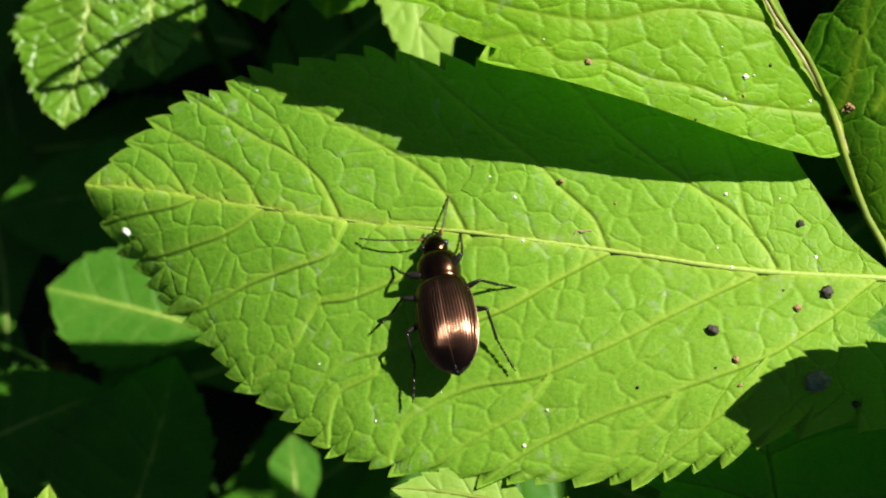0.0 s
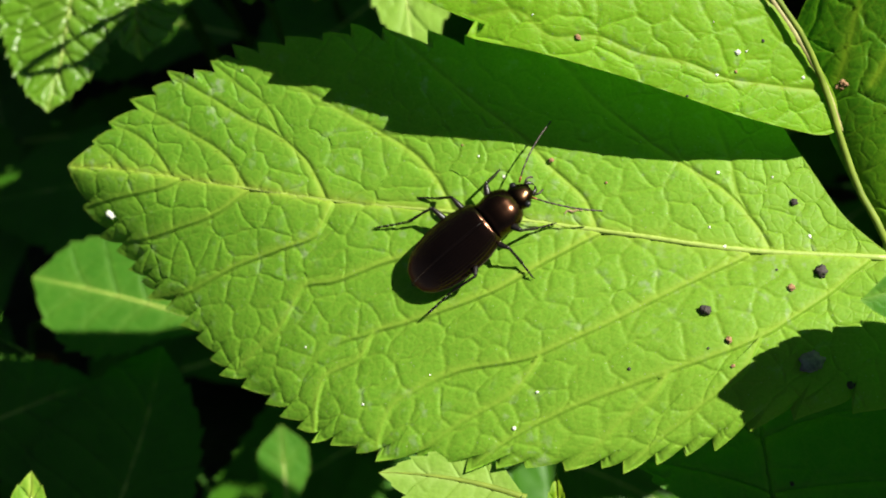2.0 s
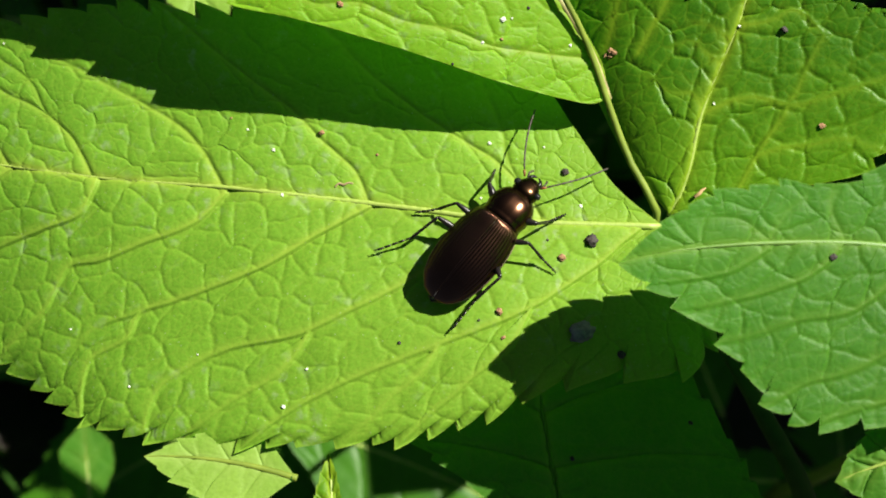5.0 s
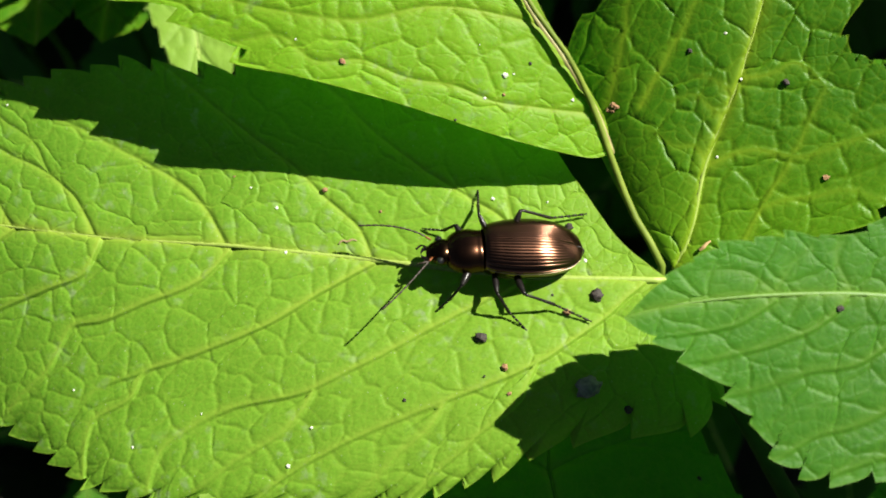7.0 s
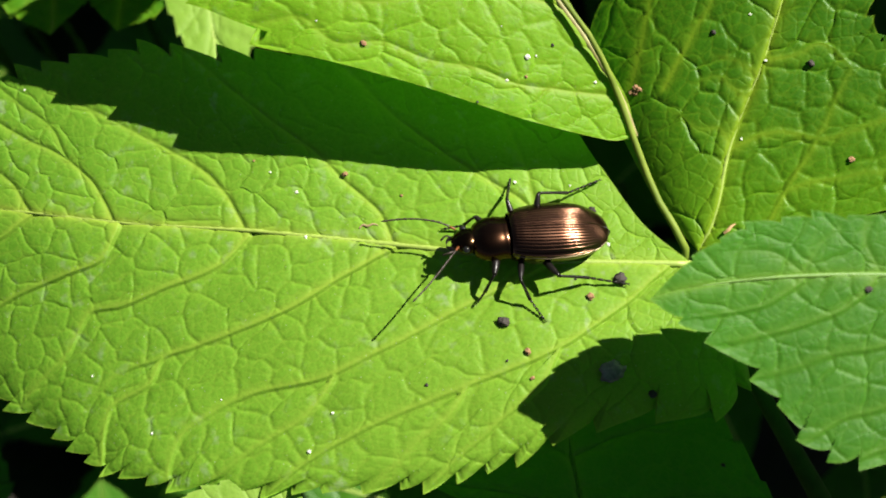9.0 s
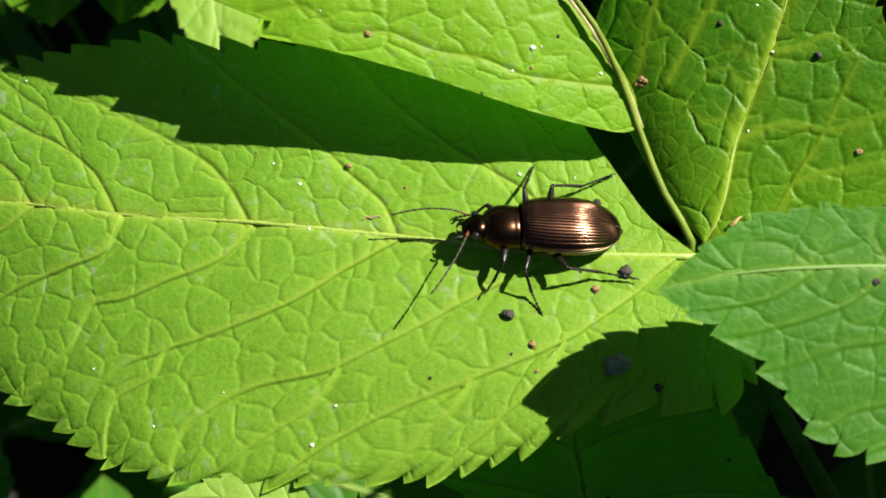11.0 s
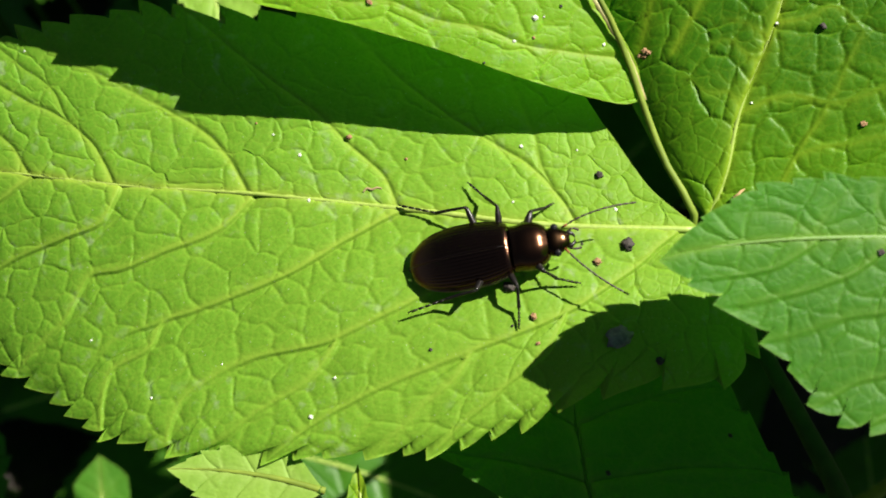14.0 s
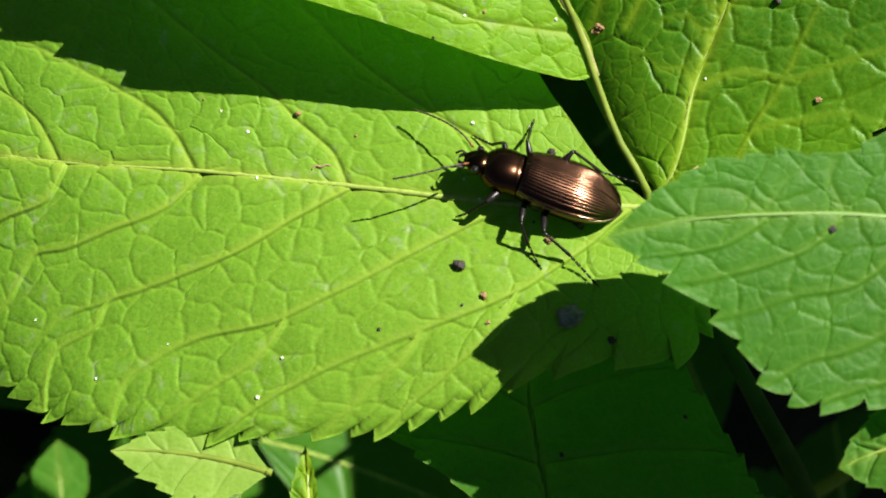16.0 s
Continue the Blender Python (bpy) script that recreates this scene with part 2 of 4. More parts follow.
def vein_field(x, y, veins, hand):
    """For each point: the signed distance to the nearest drawn vein (positive towards the leaf's base) and that vein's strength there."""
    best, signed, power = np.full(x.shape, 9.0), np.full(x.shape, 9.0), np.zeros(x.shape)
    for strength, line in veins:
        p = spline(line, 14 * len(line))
        near = np.argwhere((x > p[:, 0].min() - 0.3) & (x < p[:, 0].max() + 0.3) & (y > p[:, 1].min() - 0.3) & (y < p[:, 1].max() + 0.3))
        if not len(near):
            continue
        near = (near[:, 0], near[:, 1])
        qx, qy = x[near], y[near]
        low, side, along = np.full(len(qx), 9.0), np.zeros(len(qx)), np.zeros(len(qx))
        for k in range(len(p) - 1):
            a, d = p[k], p[k + 1] - p[k]
            f = np.clip(((qx - a[0]) * d[0] + (qy - a[1]) * d[1]) / (d @ d), 0, 1)
            ox, oy = qx - a[0] - f * d[0], qy - a[1] - f * d[1]
            r = np.hypot(ox, oy)
            hit = r < low
            low[hit], along[hit] = r[hit], (k + f[hit]) / (len(p) - 1)
            side[hit] = np.sign(d[0] * oy - d[1] * ox)[hit]
        now = low < best[near]
        take = (near[0][now], near[1][now])
        best[take], signed[take], power[take] = low[now], (hand * low * side)[now], (strength * (1 - 0.62 * along))[now]
    return best, signed, power


def blade(z, mid, ribs, counts, depth, rows, cols, seed, cell=0.27, quilt=0.020, fold=0.0, wavy=0.02, bow=0.05, sharp=1.3, lean=0.35, droop=0.0, cut=1.2, veins_drawn=(), hand=1, net=1.0, small=(0.35, 0.62), step=0.034):
    """One half of a leaf. ribs: (place on the midrib 0..1, end x, end y, 1 for a side vein), from base to tip;
    counts: teeth between each rib and the next. Returns points in metres, the vein mask and the side veins."""
    n = len(ribs)
    v = np.linspace(0, n - 1, rows)
    v = v - 0.55 * np.sin(2 * np.pi * v) / (2 * np.pi)
    s = np.interp(v, np.arange(n), [r[0] for r in ribs])
    line = spline(mid, 400)
    run = np.r_[0, np.cumsum(np.linalg.norm(np.diff(line, axis=0), axis=1))]
    root = np.stack([np.interp(s * run[-1], run, line[:, k]) for k in range(2)], 1)
    ends = np.array([r[1:3] for r in ribs], float)
    slope = np.gradient(ends, axis=0) * 0.8
    k = np.clip(np.floor(v).astype(int), 0, n - 2)
    t = (v - k)[:, None]
    end = (2 * t**3 - 3 * t**2 + 1) * ends[k] + (t**3 - 2 * t**2 + t) * slope[k] + (3 * t**2 - 2 * t**3) * ends[k + 1] + (t**3 - t**2) * slope[k + 1]
    rng = np.random.RandomState(seed)
    stations, heights = [0.0], [0.0]
    for i, c in enumerate(counts):
        for j in range(c):
            stations.append(i + (j + 1) / c + (rng.uniform(-0.12, 0.12) / c if j + 1 < c else 0))
            heights.append((1.0 if j + 1 == c else rng.uniform(*small)))
        if not c:
            stations.append(i + 1.0), heights.append(0.0)
    stations = np.array(stations)
    heights = np.array(heights)
    j = np.clip(np.searchsorted(stations, v, side="left") - 1, 0, len(stations) - 2)
    part_way = np.clip((v - stations[j]) / np.maximum(stations[j + 1] - stations[j], 1e-6), 0, 1)
    tall = heights[j + 1]
    way = end - root
    length = np.linalg.norm(way, axis=1, keepdims=True)
    way = way / np.maximum(length, 1e-6)
    along = np.gradient(end, axis=0)
    along = along / np.maximum(np.linalg.norm(along, axis=1, keepdims=True), 1e-6)
    inward = np.stack([-along[:, 1], along[:, 0]], 1)
    inward = inward * np.sign((inward * (root - end)).sum(1, keepdims=True) + 1e-9)
    room = np.clip(length[:, 0] / 1.1, 0, 1)
    # A tooth rises slowly towards the leaf's tip and falls back at once.
    d = depth * room * tall
    in_by = (d * (1 - part_way**sharp) + depth * room * (1 - tall) * 0.6 * (tall > 0))[:, None]
    on_by = (d * lean * (part_way**3 - 0.35))[:, None]
    u = np.linspace(0, 1, cols) ** 0.9
    side = np.stack([-way[:, 1], way[:, 0]], 1)
    side = side * np.sign((side * along).sum(1, keepdims=True) + 1e-9)
    P = root[:, None] + u[None, :, None] * (end - root)[:, None] + (4 * bow * u * (1 - u))[None, :, None] * (side * length)[:, None]
    w = (np.clip(1 - (1 - u)[None] * length / 0.32, 0, 1) ** 1.4)[..., None]
    P = P + w * (inward * in_by)[:, None] + w * (along * on_by)[:, None]
    du = np.gradient(P, axis=1)
    du /= np.maximum(np.linalg.norm(du, axis=2, keepdims=True), 1e-9)
    dv = np.gradient(P, axis=0) / np.maximum(np.gradient(v), 1e-6)[:, None, None]
    spread = np.abs(dv[..., 0] * du[..., 1] - dv[..., 1] * du[..., 0])
    tang = np.gradient(np.stack([np.interp(np.clip(s * run[-1] + e, 0, run[-1]), run, line[:, q]) for e in (-0.05, 0.05) for q in range(2)], 1).reshape(-1, 2, 2), axis=1)[:, 0]
    tang /= np.maximum(np.linalg.norm(tang, axis=1, keepdims=True), 1e-9)
    off = P - root[:, None]
    d_mid = np.abs(off[..., 0] * tang[:, None, 1] - off[..., 1] * tang[:, None, 0])
    d_mid = np.maximum(d_mid, np.linalg.norm(off, axis=2) * 0.35)
    veins = [i for i, r in enumerate(ribs) if r[3]]
    d_side = np.full(P.shape[:2], 9.0)
    sway = (0.022 * waves(P[..., 0], P[..., 1], 0.9, seed + 3) + 0.010 * waves(P[..., 0], P[..., 1], 0.3, seed + 4)) * np.clip(u * 6, 0, 1)[None]
    sd, power = d_side, np.ones(P.shape[:2])
    if veins_drawn:
        d_side, sd, power = vein_field(P[..., 0] + 0.012 * waves(P[..., 0], P[..., 1], 0.35, seed + 8), P[..., 1], veins_drawn, hand)
        veins = []
    for i in veins:
        d_side = np.minimum(d_side, np.abs(v[:, None] - i + sway) * spread)
    flat = P.reshape(-1, 2)
    lo, hi = flat.min(0) - cell, flat.max(0) + cell
    gx, gy = np.meshgrid(np.arange(lo[0], hi[0], cell), np.arange(lo[1], hi[1], cell * 0.8))
    sites = np.stack([gx.ravel(), gy.ravel()], 1) + rng.uniform(-0.46, 0.46, (gx.size, 2)) * cell
    sites = sites[rng.uniform(0, 1, len(sites)) > 0.22]
    tree = kdtree.KDTree(len(sites))
    for i, q in enumerate(sites):
        tree.insert((q[0], q[1], 0), i)
    tree.balance()
    wob = np.stack([flat[:, 0] + 0.02 * waves(flat[:, 0], flat[:, 1], 0.25, seed + 5), flat[:, 1] + 0.02 * waves(flat[:, 0], flat[:, 1], 0.25, seed + 6)], 1)
    near = np.empty(len(flat))
    fine = cell * 0.36
    fx, fy = np.meshgrid(np.arange(lo[0], hi[0], fine), np.arange(lo[1], hi[1], fine))
    small = np.stack([fx.ravel(), fy.ravel()], 1) + rng.uniform(-0.42, 0.42, (fx.size, 2)) * fine
    fine_tree = kdtree.KDTree(len(small))
    for i, q in enumerate(small):
        fine_tree.insert((q[0], q[1], 0), i)
    fine_tree.balance()
    closer = np.empty(len(flat))
    tip_z = np.empty(len(flat))
    tilt = rng.uniform(-1, 1, (len(sites), 3)) * (2.2, 2.2, 0.25)
    for i, (a, b) in enumerate(wob.tolist()):
        (p1, i1, d1), (p2, i2, d2) = tree.find_n((a, b, 0), 2)
        near[i] = (d2 * d2 - d1 * d1) / (2 * (p1 - p2).length + 1e-9)
        tip_z[i] = (tilt[i1, 0] * (a - p1[0]) + tilt[i1, 1] * (b - p1[1]) + tilt[i1, 2]) * min(1.0, near[i] / 0.03)
        (p1, i1, d1), (p2, i2, d2) = fine_tree.find_n((a, b, 0), 2)
        closer[i] = (d2 * d2 - d1 * d1) / (2 * (p1 - p2).length + 1e-9)
    d_fine = closer.reshape(P.shape[:2])
    d_net = near.reshape(P.shape[:2])
    x, y = P[..., 0], P[..., 1]
    zz = height(z, x, y) + wavy * waves(x, y, 2.2, seed)
    zz = zz + fold * d_mid - droop * (u[None] ** 3.2) * np.clip(length / 1.5, 0, 1)
    # Sharp creases along the veins, low plateaus between them, each plateau tipped a little its own way.
    edge = np.clip((1 - u)[None] * length / 0.05, 0, 1)
    fade_out = 1 - 0.35 * u[None]
    open_net = np.clip(d_side / 0.03, 0, 1)
    zz = zz + net * 0.16 * quilt * (1 - np.exp(-((np.minimum(d_net, d_side) / 0.05) ** 2))) * edge + net * 0.34 * tip_z.reshape(P.shape[:2]) * quilt
    zz = zz - net * 0.72 * quilt * np.exp(-d_net / 0.012) * edge * open_net - net * 0.2 * quilt * np.exp(-d_fine / 0.008) * open_net
    if veins_drawn:
        # Above the midrib the blade falls gently to a vein and rises sharply behind it; below it drops off the vein in a step.
        if hand < 0:
            drop = 0.72 * np.where(sd < 0, np.exp(-d_side / 0.045), np.exp(-((d_side / 0.020) ** 1.5)))
        else:
            t = np.clip(sd / 0.026, 0, 1)
            drop = 1.15 * np.where(sd < 0, 0.25 * np.exp(-d_side / 0.05), np.where(sd < 0.026, 0.25 + 0.75 * t * t * (3 - 2 * t), np.exp(-(d_side - 0.026) / 0.12)))
        zz = zz - step * np.sqrt(power) * drop * edge - 0.9 * quilt * np.exp(-d_mid / 0.03)
        halo = power * (0.42 * np.exp(-((sd + 0.012) / 0.045) ** 2) + 0.30 * np.exp(-((sd + 0.010) / 0.016) ** 2))
        mask = 0.72 * np.exp(-((d_mid / 0.028) ** 2)) + 0.30 * np.exp(-((d_mid / 0.10) ** 2)) + halo
    else:
        zz = zz - (cut * quilt * np.exp(-d_side / 0.011) + 0.5 * quilt * np.exp(-d_side / 0.04)) * fade_out * edge - 0.9 * quilt * np.exp(-d_mid / 0.03)
        mask = 0.8 * np.exp(-((d_mid / 0.03) ** 2)) + 0.22 * np.exp(-((d_mid / 0.11) ** 2)) + (1 - 0.8 * u[None]) * (-0.22 * np.exp(-((d_side / 0.016) ** 2)) + 0.38 * np.exp(-((d_side / 0.06) ** 2)))
    mask = mask + net * 0.12 * np.exp(-(((d_net - 0.010) / 0.009) ** 2)) + 0.10 * np.exp(-((d_fine / 0.008) ** 2))
    # A thin pale margin.
    mask = mask + 0.45 * np.exp(-(((1 - u)[None] * length / 0.014) ** 2))
    points = np.stack([x, y, zz], 2) * CM
    lines = []
    for i in veins:
        r = int(np.argmin(np.abs(v - i)))
        lines.append(points[r, 2 : int(cols * 0.7)])
    return points, np.clip(mask, 0, 1), lines


SKINS = {}


def on_skin(ob, x, y):
    """The height of a leaf's surface at x, y, in centimetres."""
    skin = SKINS[ob.name]
    return float(skin[np.argmin((skin[:, 0] - x) ** 2 + (skin[:, 1] - y) ** 2), 2])


def leaf(name, parent, material, z, mid, sides, counts, depth=0.09, rows=300, cols=90, seed=1, rib=0.035, vein_material=None, tube_veins=True, label="", **shape):
    """A whole leaf: blade, midrib and side veins, under parent."""
    vein_material = vein_material or VEIN
    droop = shape.pop("droop", (0.0, 0.0))
    cut = shape.pop("cut", (1.2, 1.2))
    drawn = shape.pop("veins_drawn", ((), ()))
    halves = [blade(z, mid, sides[k], counts[k], depth, rows, cols, seed + 7 * k, droop=droop[k], cut=cut[k], veins_drawn=drawn[k], hand=(-1, 1)[k], **shape) for k in range(2)]
    points = np.concatenate([halves[1][0][:, :0:-1], halves[0][0]], 1)
    mask = np.concatenate([halves[1][1][:, :0:-1], halves[0][1]], 1)
    ob = sheet(name, points, rows, points.shape[1], material, parent, mask, label)
    SKINS[ob.name] = points.reshape(-1, 3) / CM
    line = spline(mid, 60)
    quilt = shape.get("quilt", 0.020)
    bm = bmesh.new()
    pts = [(a, b, height(z, a, b) + shape.get("wavy", 0.02) * float(waves(np.array(a), np.array(b), 2.2, seed)) - 1.35 * quilt) for a, b in line]
    tube(bm, pts, [rib, rib * 0.75, rib * 0.45, rib * 0.15], 8, flat=0.9)
    part("midrib", bm, vein_material, ob)
    if tube_veins:
        for half in halves:
            for pts in half[2]:
                step = max(1, len(pts) // 16)
                bm = bmesh.new()
                tube(bm, pts[::step] / CM - np.array((0, 0, 0.06)), [rib * 0.55, rib * 0.3, rib * 0.12], 6)
                part("side_vein", bm, vein_material, ob)
    return ob


def small_leaf(name, parent, material, base, tip, width, seed, n=6, rows=110, cols=36, depth=0.12, cup=0.0, lobes=2, quilt=0.02, blunt=0.75, **shape):
    """An ovate toothed leaf from its base to its tip, both (x, y, z)."""
    b, t = np.array(base, float), np.array(tip, float)
    way = (t - b)[:2]
    long = np.linalg.norm(way)
    way /= long
    side = np.array((-way[1], way[0]))
    rng = np.random.RandomState(seed)
    grade = (t[2] - b[2]) / long
    z = [b[2] - grade * (way @ b[:2]), grade * way[0], grade * way[1], 0, 0, 0]
    bend = rng.uniform(-0.06, 0.06) * long
    mid = [tuple(b[:2] + way * long * f + side * bend * 4 * f * (1 - f)) for f in (0, 0.25, 0.5, 0.75, 1)]
    sides = []
    for sign in (1, -1):
        ribs = [(0.0, *mid[0], 0)]
        for i in range(1, n):
            f = i / n
            wide = width * math.sin(math.pi * min(1.0, f**blunt * 0.96 + 0.02)) * rng.uniform(0.92, 1.08)
            e = b[:2] + way * long * min(0.98, f * 0.9 + 0.14) + sign * side * wide
            ribs.append((round(0.88 * f, 3), e[0], e[1], 1))
        ribs.append((1.0, *mid[-1], 0))
        sides.append(ribs)
    return leaf(name, parent, material, z, mid, sides, [[lobes] * n] * 2, depth, rows, cols, seed, tube_veins=False, quilt=quilt, cell=0.3, rib=0.03, **shape)


# ---- ground ----
def make_ground():
    n = 121
    r = np.linspace(-1, 1, n)
    r = np.sign(r) * (0.3 * np.abs(r) + 39.7 * np.abs(r) ** 6)
    x, y = np.meshgrid(r, r, indexing="ij")
    z = -0.11 + 0.006 * waves(x, y, 0.09, 3) * np.exp(-(x**2 + y**2)) + 0.003 * waves(x, y, 0.03, 4) * np.exp(-(x**2 + y**2))
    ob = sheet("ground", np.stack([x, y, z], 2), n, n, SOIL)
    tagged(ob, "woodland soil coloured near black for the deep shade under leaves", "ground", kind="structure")


make_ground()

# ---- the leaf on which the beetle walks, and its neighbours on one stalk ----
MAIN_Z = (0.0264, 0.078, -0.0034, -0.0198, -0.0188, 0.0648)
MAIN_MID = [(1.99, -0.13), (0.70, -0.07), (-0.34, 0.08), (-1.54, 0.24), (-2.68, 0.38), (-3.43, 0.51), (-4.17, 0.65), (-4.67, 0.74), (-5.17, 0.79)]
MAIN_UP = [(0.0, 1.99, -0.13, 0), (0.035, 1.62, 0.21, 0), (0.085, 1.27, 0.74, 0), (0.12, 0.82, 1.3, 0), (0.165, -0.51, 1.73, 1), (0.321, -1.83, 1.80, 1),
           (0.42, -2.51, 1.88, 1), (0.52, -3.58, 1.76, 1), (0.60, -3.78, 1.63, 1), (0.69, -4.19, 1.57, 1), (0.78, -4.55, 1.35, 1), (0.86, -4.76, 1.16, 1), (0.93, -4.92, 1.0, 1), (1.0, -5.17, 0.79, 0)]
MAIN_DOWN = [(0.0, 1.99, -0.14, 0), (0.001, 2.46, -0.44, 0), (0.003, 2.42, -1.12, 0), (0.0045, 2.13, -1.37, 0), (0.006, 1.67, -1.38, 0), (0.0075, 1.22, -1.44, 0), (0.009, 0.6, -1.70, 1), (0.012, -0.12, -1.90, 0),
             (0.019, -1.39, -1.92, 1), (0.175, -2.15, -1.84, 1), (0.30, -2.72, -1.69, 1), (0.39, -3.03, -1.46, 1), (0.47, -3.62, -1.09, 1), (0.56, -4.04, -0.63, 1), (0.65, -4.39, -0.37, 1),
             (0.72, -4.6, -0.10, 1), (0.79, -4.9, 0.20, 1), (0.88, -5.05, 0.46, 1), (1.0, -5.17, 0.79, 0)]
# Side veins from their roots outwards, each with its strength.
MAIN_VEINS_UP = [
    (0.9, [(-2.68, 0.39), (-2.83, 0.66), (-3.10, 0.92), (-3.46, 1.12), (-3.79, 1.32), (-4.19, 1.56)]), (0.5, [(-3.10, 0.92), (-3.27, 1.22), (-3.5, 1.39), (-3.77, 1.61)]),
    (0.8, [(-3.43, 0.52), (-3.58, 0.76), (-3.78, 0.91), (-4.08, 1.08), (-4.55, 1.34)]), (0.7, [(-4.14, 0.65), (-4.29, 0.86), (-4.46, 1.01), (-4.76, 1.15)]),
    (0.5, [(-4.62, 0.74), (-4.72, 0.84), (-4.91, 0.99)]), (1.0, [(-1.57, 0.24), (-1.75, 0.57), (-1.93, 0.76), (-2.39, 1.04), (-2.71, 1.22), (-3.25, 1.5)]),
    (1.0, [(-0.35, 0.06), (-0.47, 0.33), (-0.79, 0.65), (-0.93, 0.79), (-1.5, 1.25), (-2.1, 1.75)]), (1.0, [(1.02, -0.05), (0.86, 0.2), (0.68, 0.41), (0.38, 0.6), (-0.3, 1.1), (-0.9, 1.7)]),
    (0.6, [(0.86, 0.2), (0.77, 0.39), (0.72, 0.63), (0.5, 1.2)])]
MAIN_VEINS_DOWN = [
    (0.5, [(-4.05, 0.63), (-4.13, 0.58), (-4.37, 0.53), (-4.67, 0.5), (-5.02, 0.46)]), (0.6, [(-3.4, 0.49), (-3.68, 0.31), (-4.04, 0.21), (-4.51, 0.14), (-4.89, 0.2)]),
    (0.8, [(-2.64, 0.36), (-2.74, 0.1), (-3.12, -0.04), (-3.46, -0.14), (-4.04, -0.36), (-4.39, -0.36)]),
    (0.9, [(-1.54, 0.2), (-1.72, 0.0), (-2.25, -0.21), (-2.61, -0.33), (-2.85, -0.36), (-3.01, -0.64), (-3.4, -1.0)]),
    (1.0, [(-0.35, 0.06), (-0.6, -0.08), (-1.24, -0.44), (-1.98, -0.7), (-2.21, -0.77), (-2.35, -0.99), (-2.62, -1.13), (-2.72, -1.66)]), (0.4, [(-2.21, -0.77), (-2.55, -0.86), (-2.83, -1.06)]),
    (1.0, [(0.85, -0.12), (0.21, -0.45), (-0.62, -0.87), (-0.82, -0.96), (-1.59, -1.13), (-1.82, -1.24), (-2.07, -1.44), (-2.15, -1.79)]),
    (0.7, [(-0.82, -0.96), (-0.92, -1.16), (-1.43, -1.51), (-1.84, -1.79)]), (0.7, [(0.22, -1.09), (0.09, -1.29), (-0.17, -1.52), (-0.58, -1.92)]),
    (1.0, [(1.88, -0.08), (1.39, -0.5), (1.01, -0.76), (0.22, -1.09), (-0.41, -1.33), (-0.96, -1.59), (-1.39, -1.9)]), (0.7, [(0.93, -0.8), (0.82, -1.04), (0.38, -1.43), (-0.12, -1.87)])]
UPPER_Z = (0.385, -0.113, 0.35, -0.063, 0.0, 0.0)
UPPER_MID = [(1.55, 0.85), (1.44, 1.12), (1.16, 1.53), (0.94, 1.79), (0.71, 2.14), (0.5, 2.6), (0.35, 3.0)]
UPPER_LEFT = [(0.0, 1.55, 0.85, 0), (0.012, 1.34, 0.8, 0), (0.035, 0.62, 0.9, 0), (0.06, -0.16, 1.1, 0), (0.115, -0.93, 1.28, 1), (0.2, -1.45, 1.4, 0),
              (0.39, -1.92, 1.70, 1), (0.47, -2.38, 1.89, 0), (0.55, -3.2, 2.2, 1), (0.68, -2.7, 2.46, 1), (0.8, -1.4, 2.5, 1), (0.9, -0.5, 2.7, 1), (1.0, 0.35, 3.0, 0)]
UPPER_RIGHT = [(0.0, 1.55, 0.85, 0), (0.115, 1.49, 1.12, 0), (0.31, 1.21, 1.53, 0), (0.45, 1.02, 1.8, 0), (0.6, 0.82, 2.15, 0), (0.8, 0.6, 2.6, 0), (1.0, 0.35, 3.0, 0)]
UPPER_VEINS = [(0.9, [(1.40, 1.14), (0.95, 1.14), (0.56, 1.16), (0.33, 1.24), (-0.08, 1.29), (-0.43, 1.41), (-0.78, 1.4), (-1.04, 1.58), (-1.4, 1.55)]),
               (0.9, [(0.92, 1.76), (0.58, 1.8), (0.13, 1.82), (-0.49, 1.7), (-1.03, 1.76), (-1.6, 1.9)]), (0.8, [(0.62, 2.3), (-0.2, 2.2), (-1.2, 2.2), (-2.4, 2.3)])]
BACK_Z = (-0.2747, 0.2199, 0.3542, 0.0, 0.0, 0.0)
BACK_MID = [(2.04, -0.05), (2.13, 0.13), (2.28, 0.73), (2.49, 1.23), (2.65, 1.72), (2.76, 2.12), (2.98, 2.87)]
BACK_LEFT = [(0.0, 2.04, -0.05, 0), (0.036, 1.74, 0.37, 0), (0.122, 1.50, 0.89, 0), (0.266, 1.38, 1.2, 0), (0.402, 1.2, 1.59, 0), (0.569, 1.35, 2.05, 1),
             (0.691, 1.9, 2.55, 1), (0.812, 2.35, 2.9, 0), (1.0, 2.98, 2.87, 0)]
BACK_RIGHT = [(0.0, 2.04, -0.05, 0), (0.036, 2.66, 0.06, 0), (0.122, 3.58, 0.2, 0), (0.245, 4.3, 0.68, 1), (0.359, 4.09, 1.22, 1), (0.486, 3.65, 1.34, 0),
              (0.527, 3.34, 1.55, 0), (0.61, 3.56, 2.0, 1), (0.745, 3.39, 2.54, 1), (1.0, 2.98, 2.87, 0)]
BACK_VEINS_RIGHT = [(1.0, [(2.55, 0.1), (2.69, 0.36), (2.9, 0.69), (3.0, 0.86), (3.06, 1.02), (3.16, 1.2)]), (0.9, [(2.3, 0.72), (2.63, 0.8), (2.98, 0.72), (3.34, 0.8), (3.8, 0.9)]),
                    (0.8, [(2.54, 1.33), (2.77, 1.35), (2.93, 1.41), (3.18, 1.2)]), (0.8, [(2.71, 0.37), (2.86, 0.41), (3.1, 0.42), (3.28, 0.45), (3.7, 0.3)])]
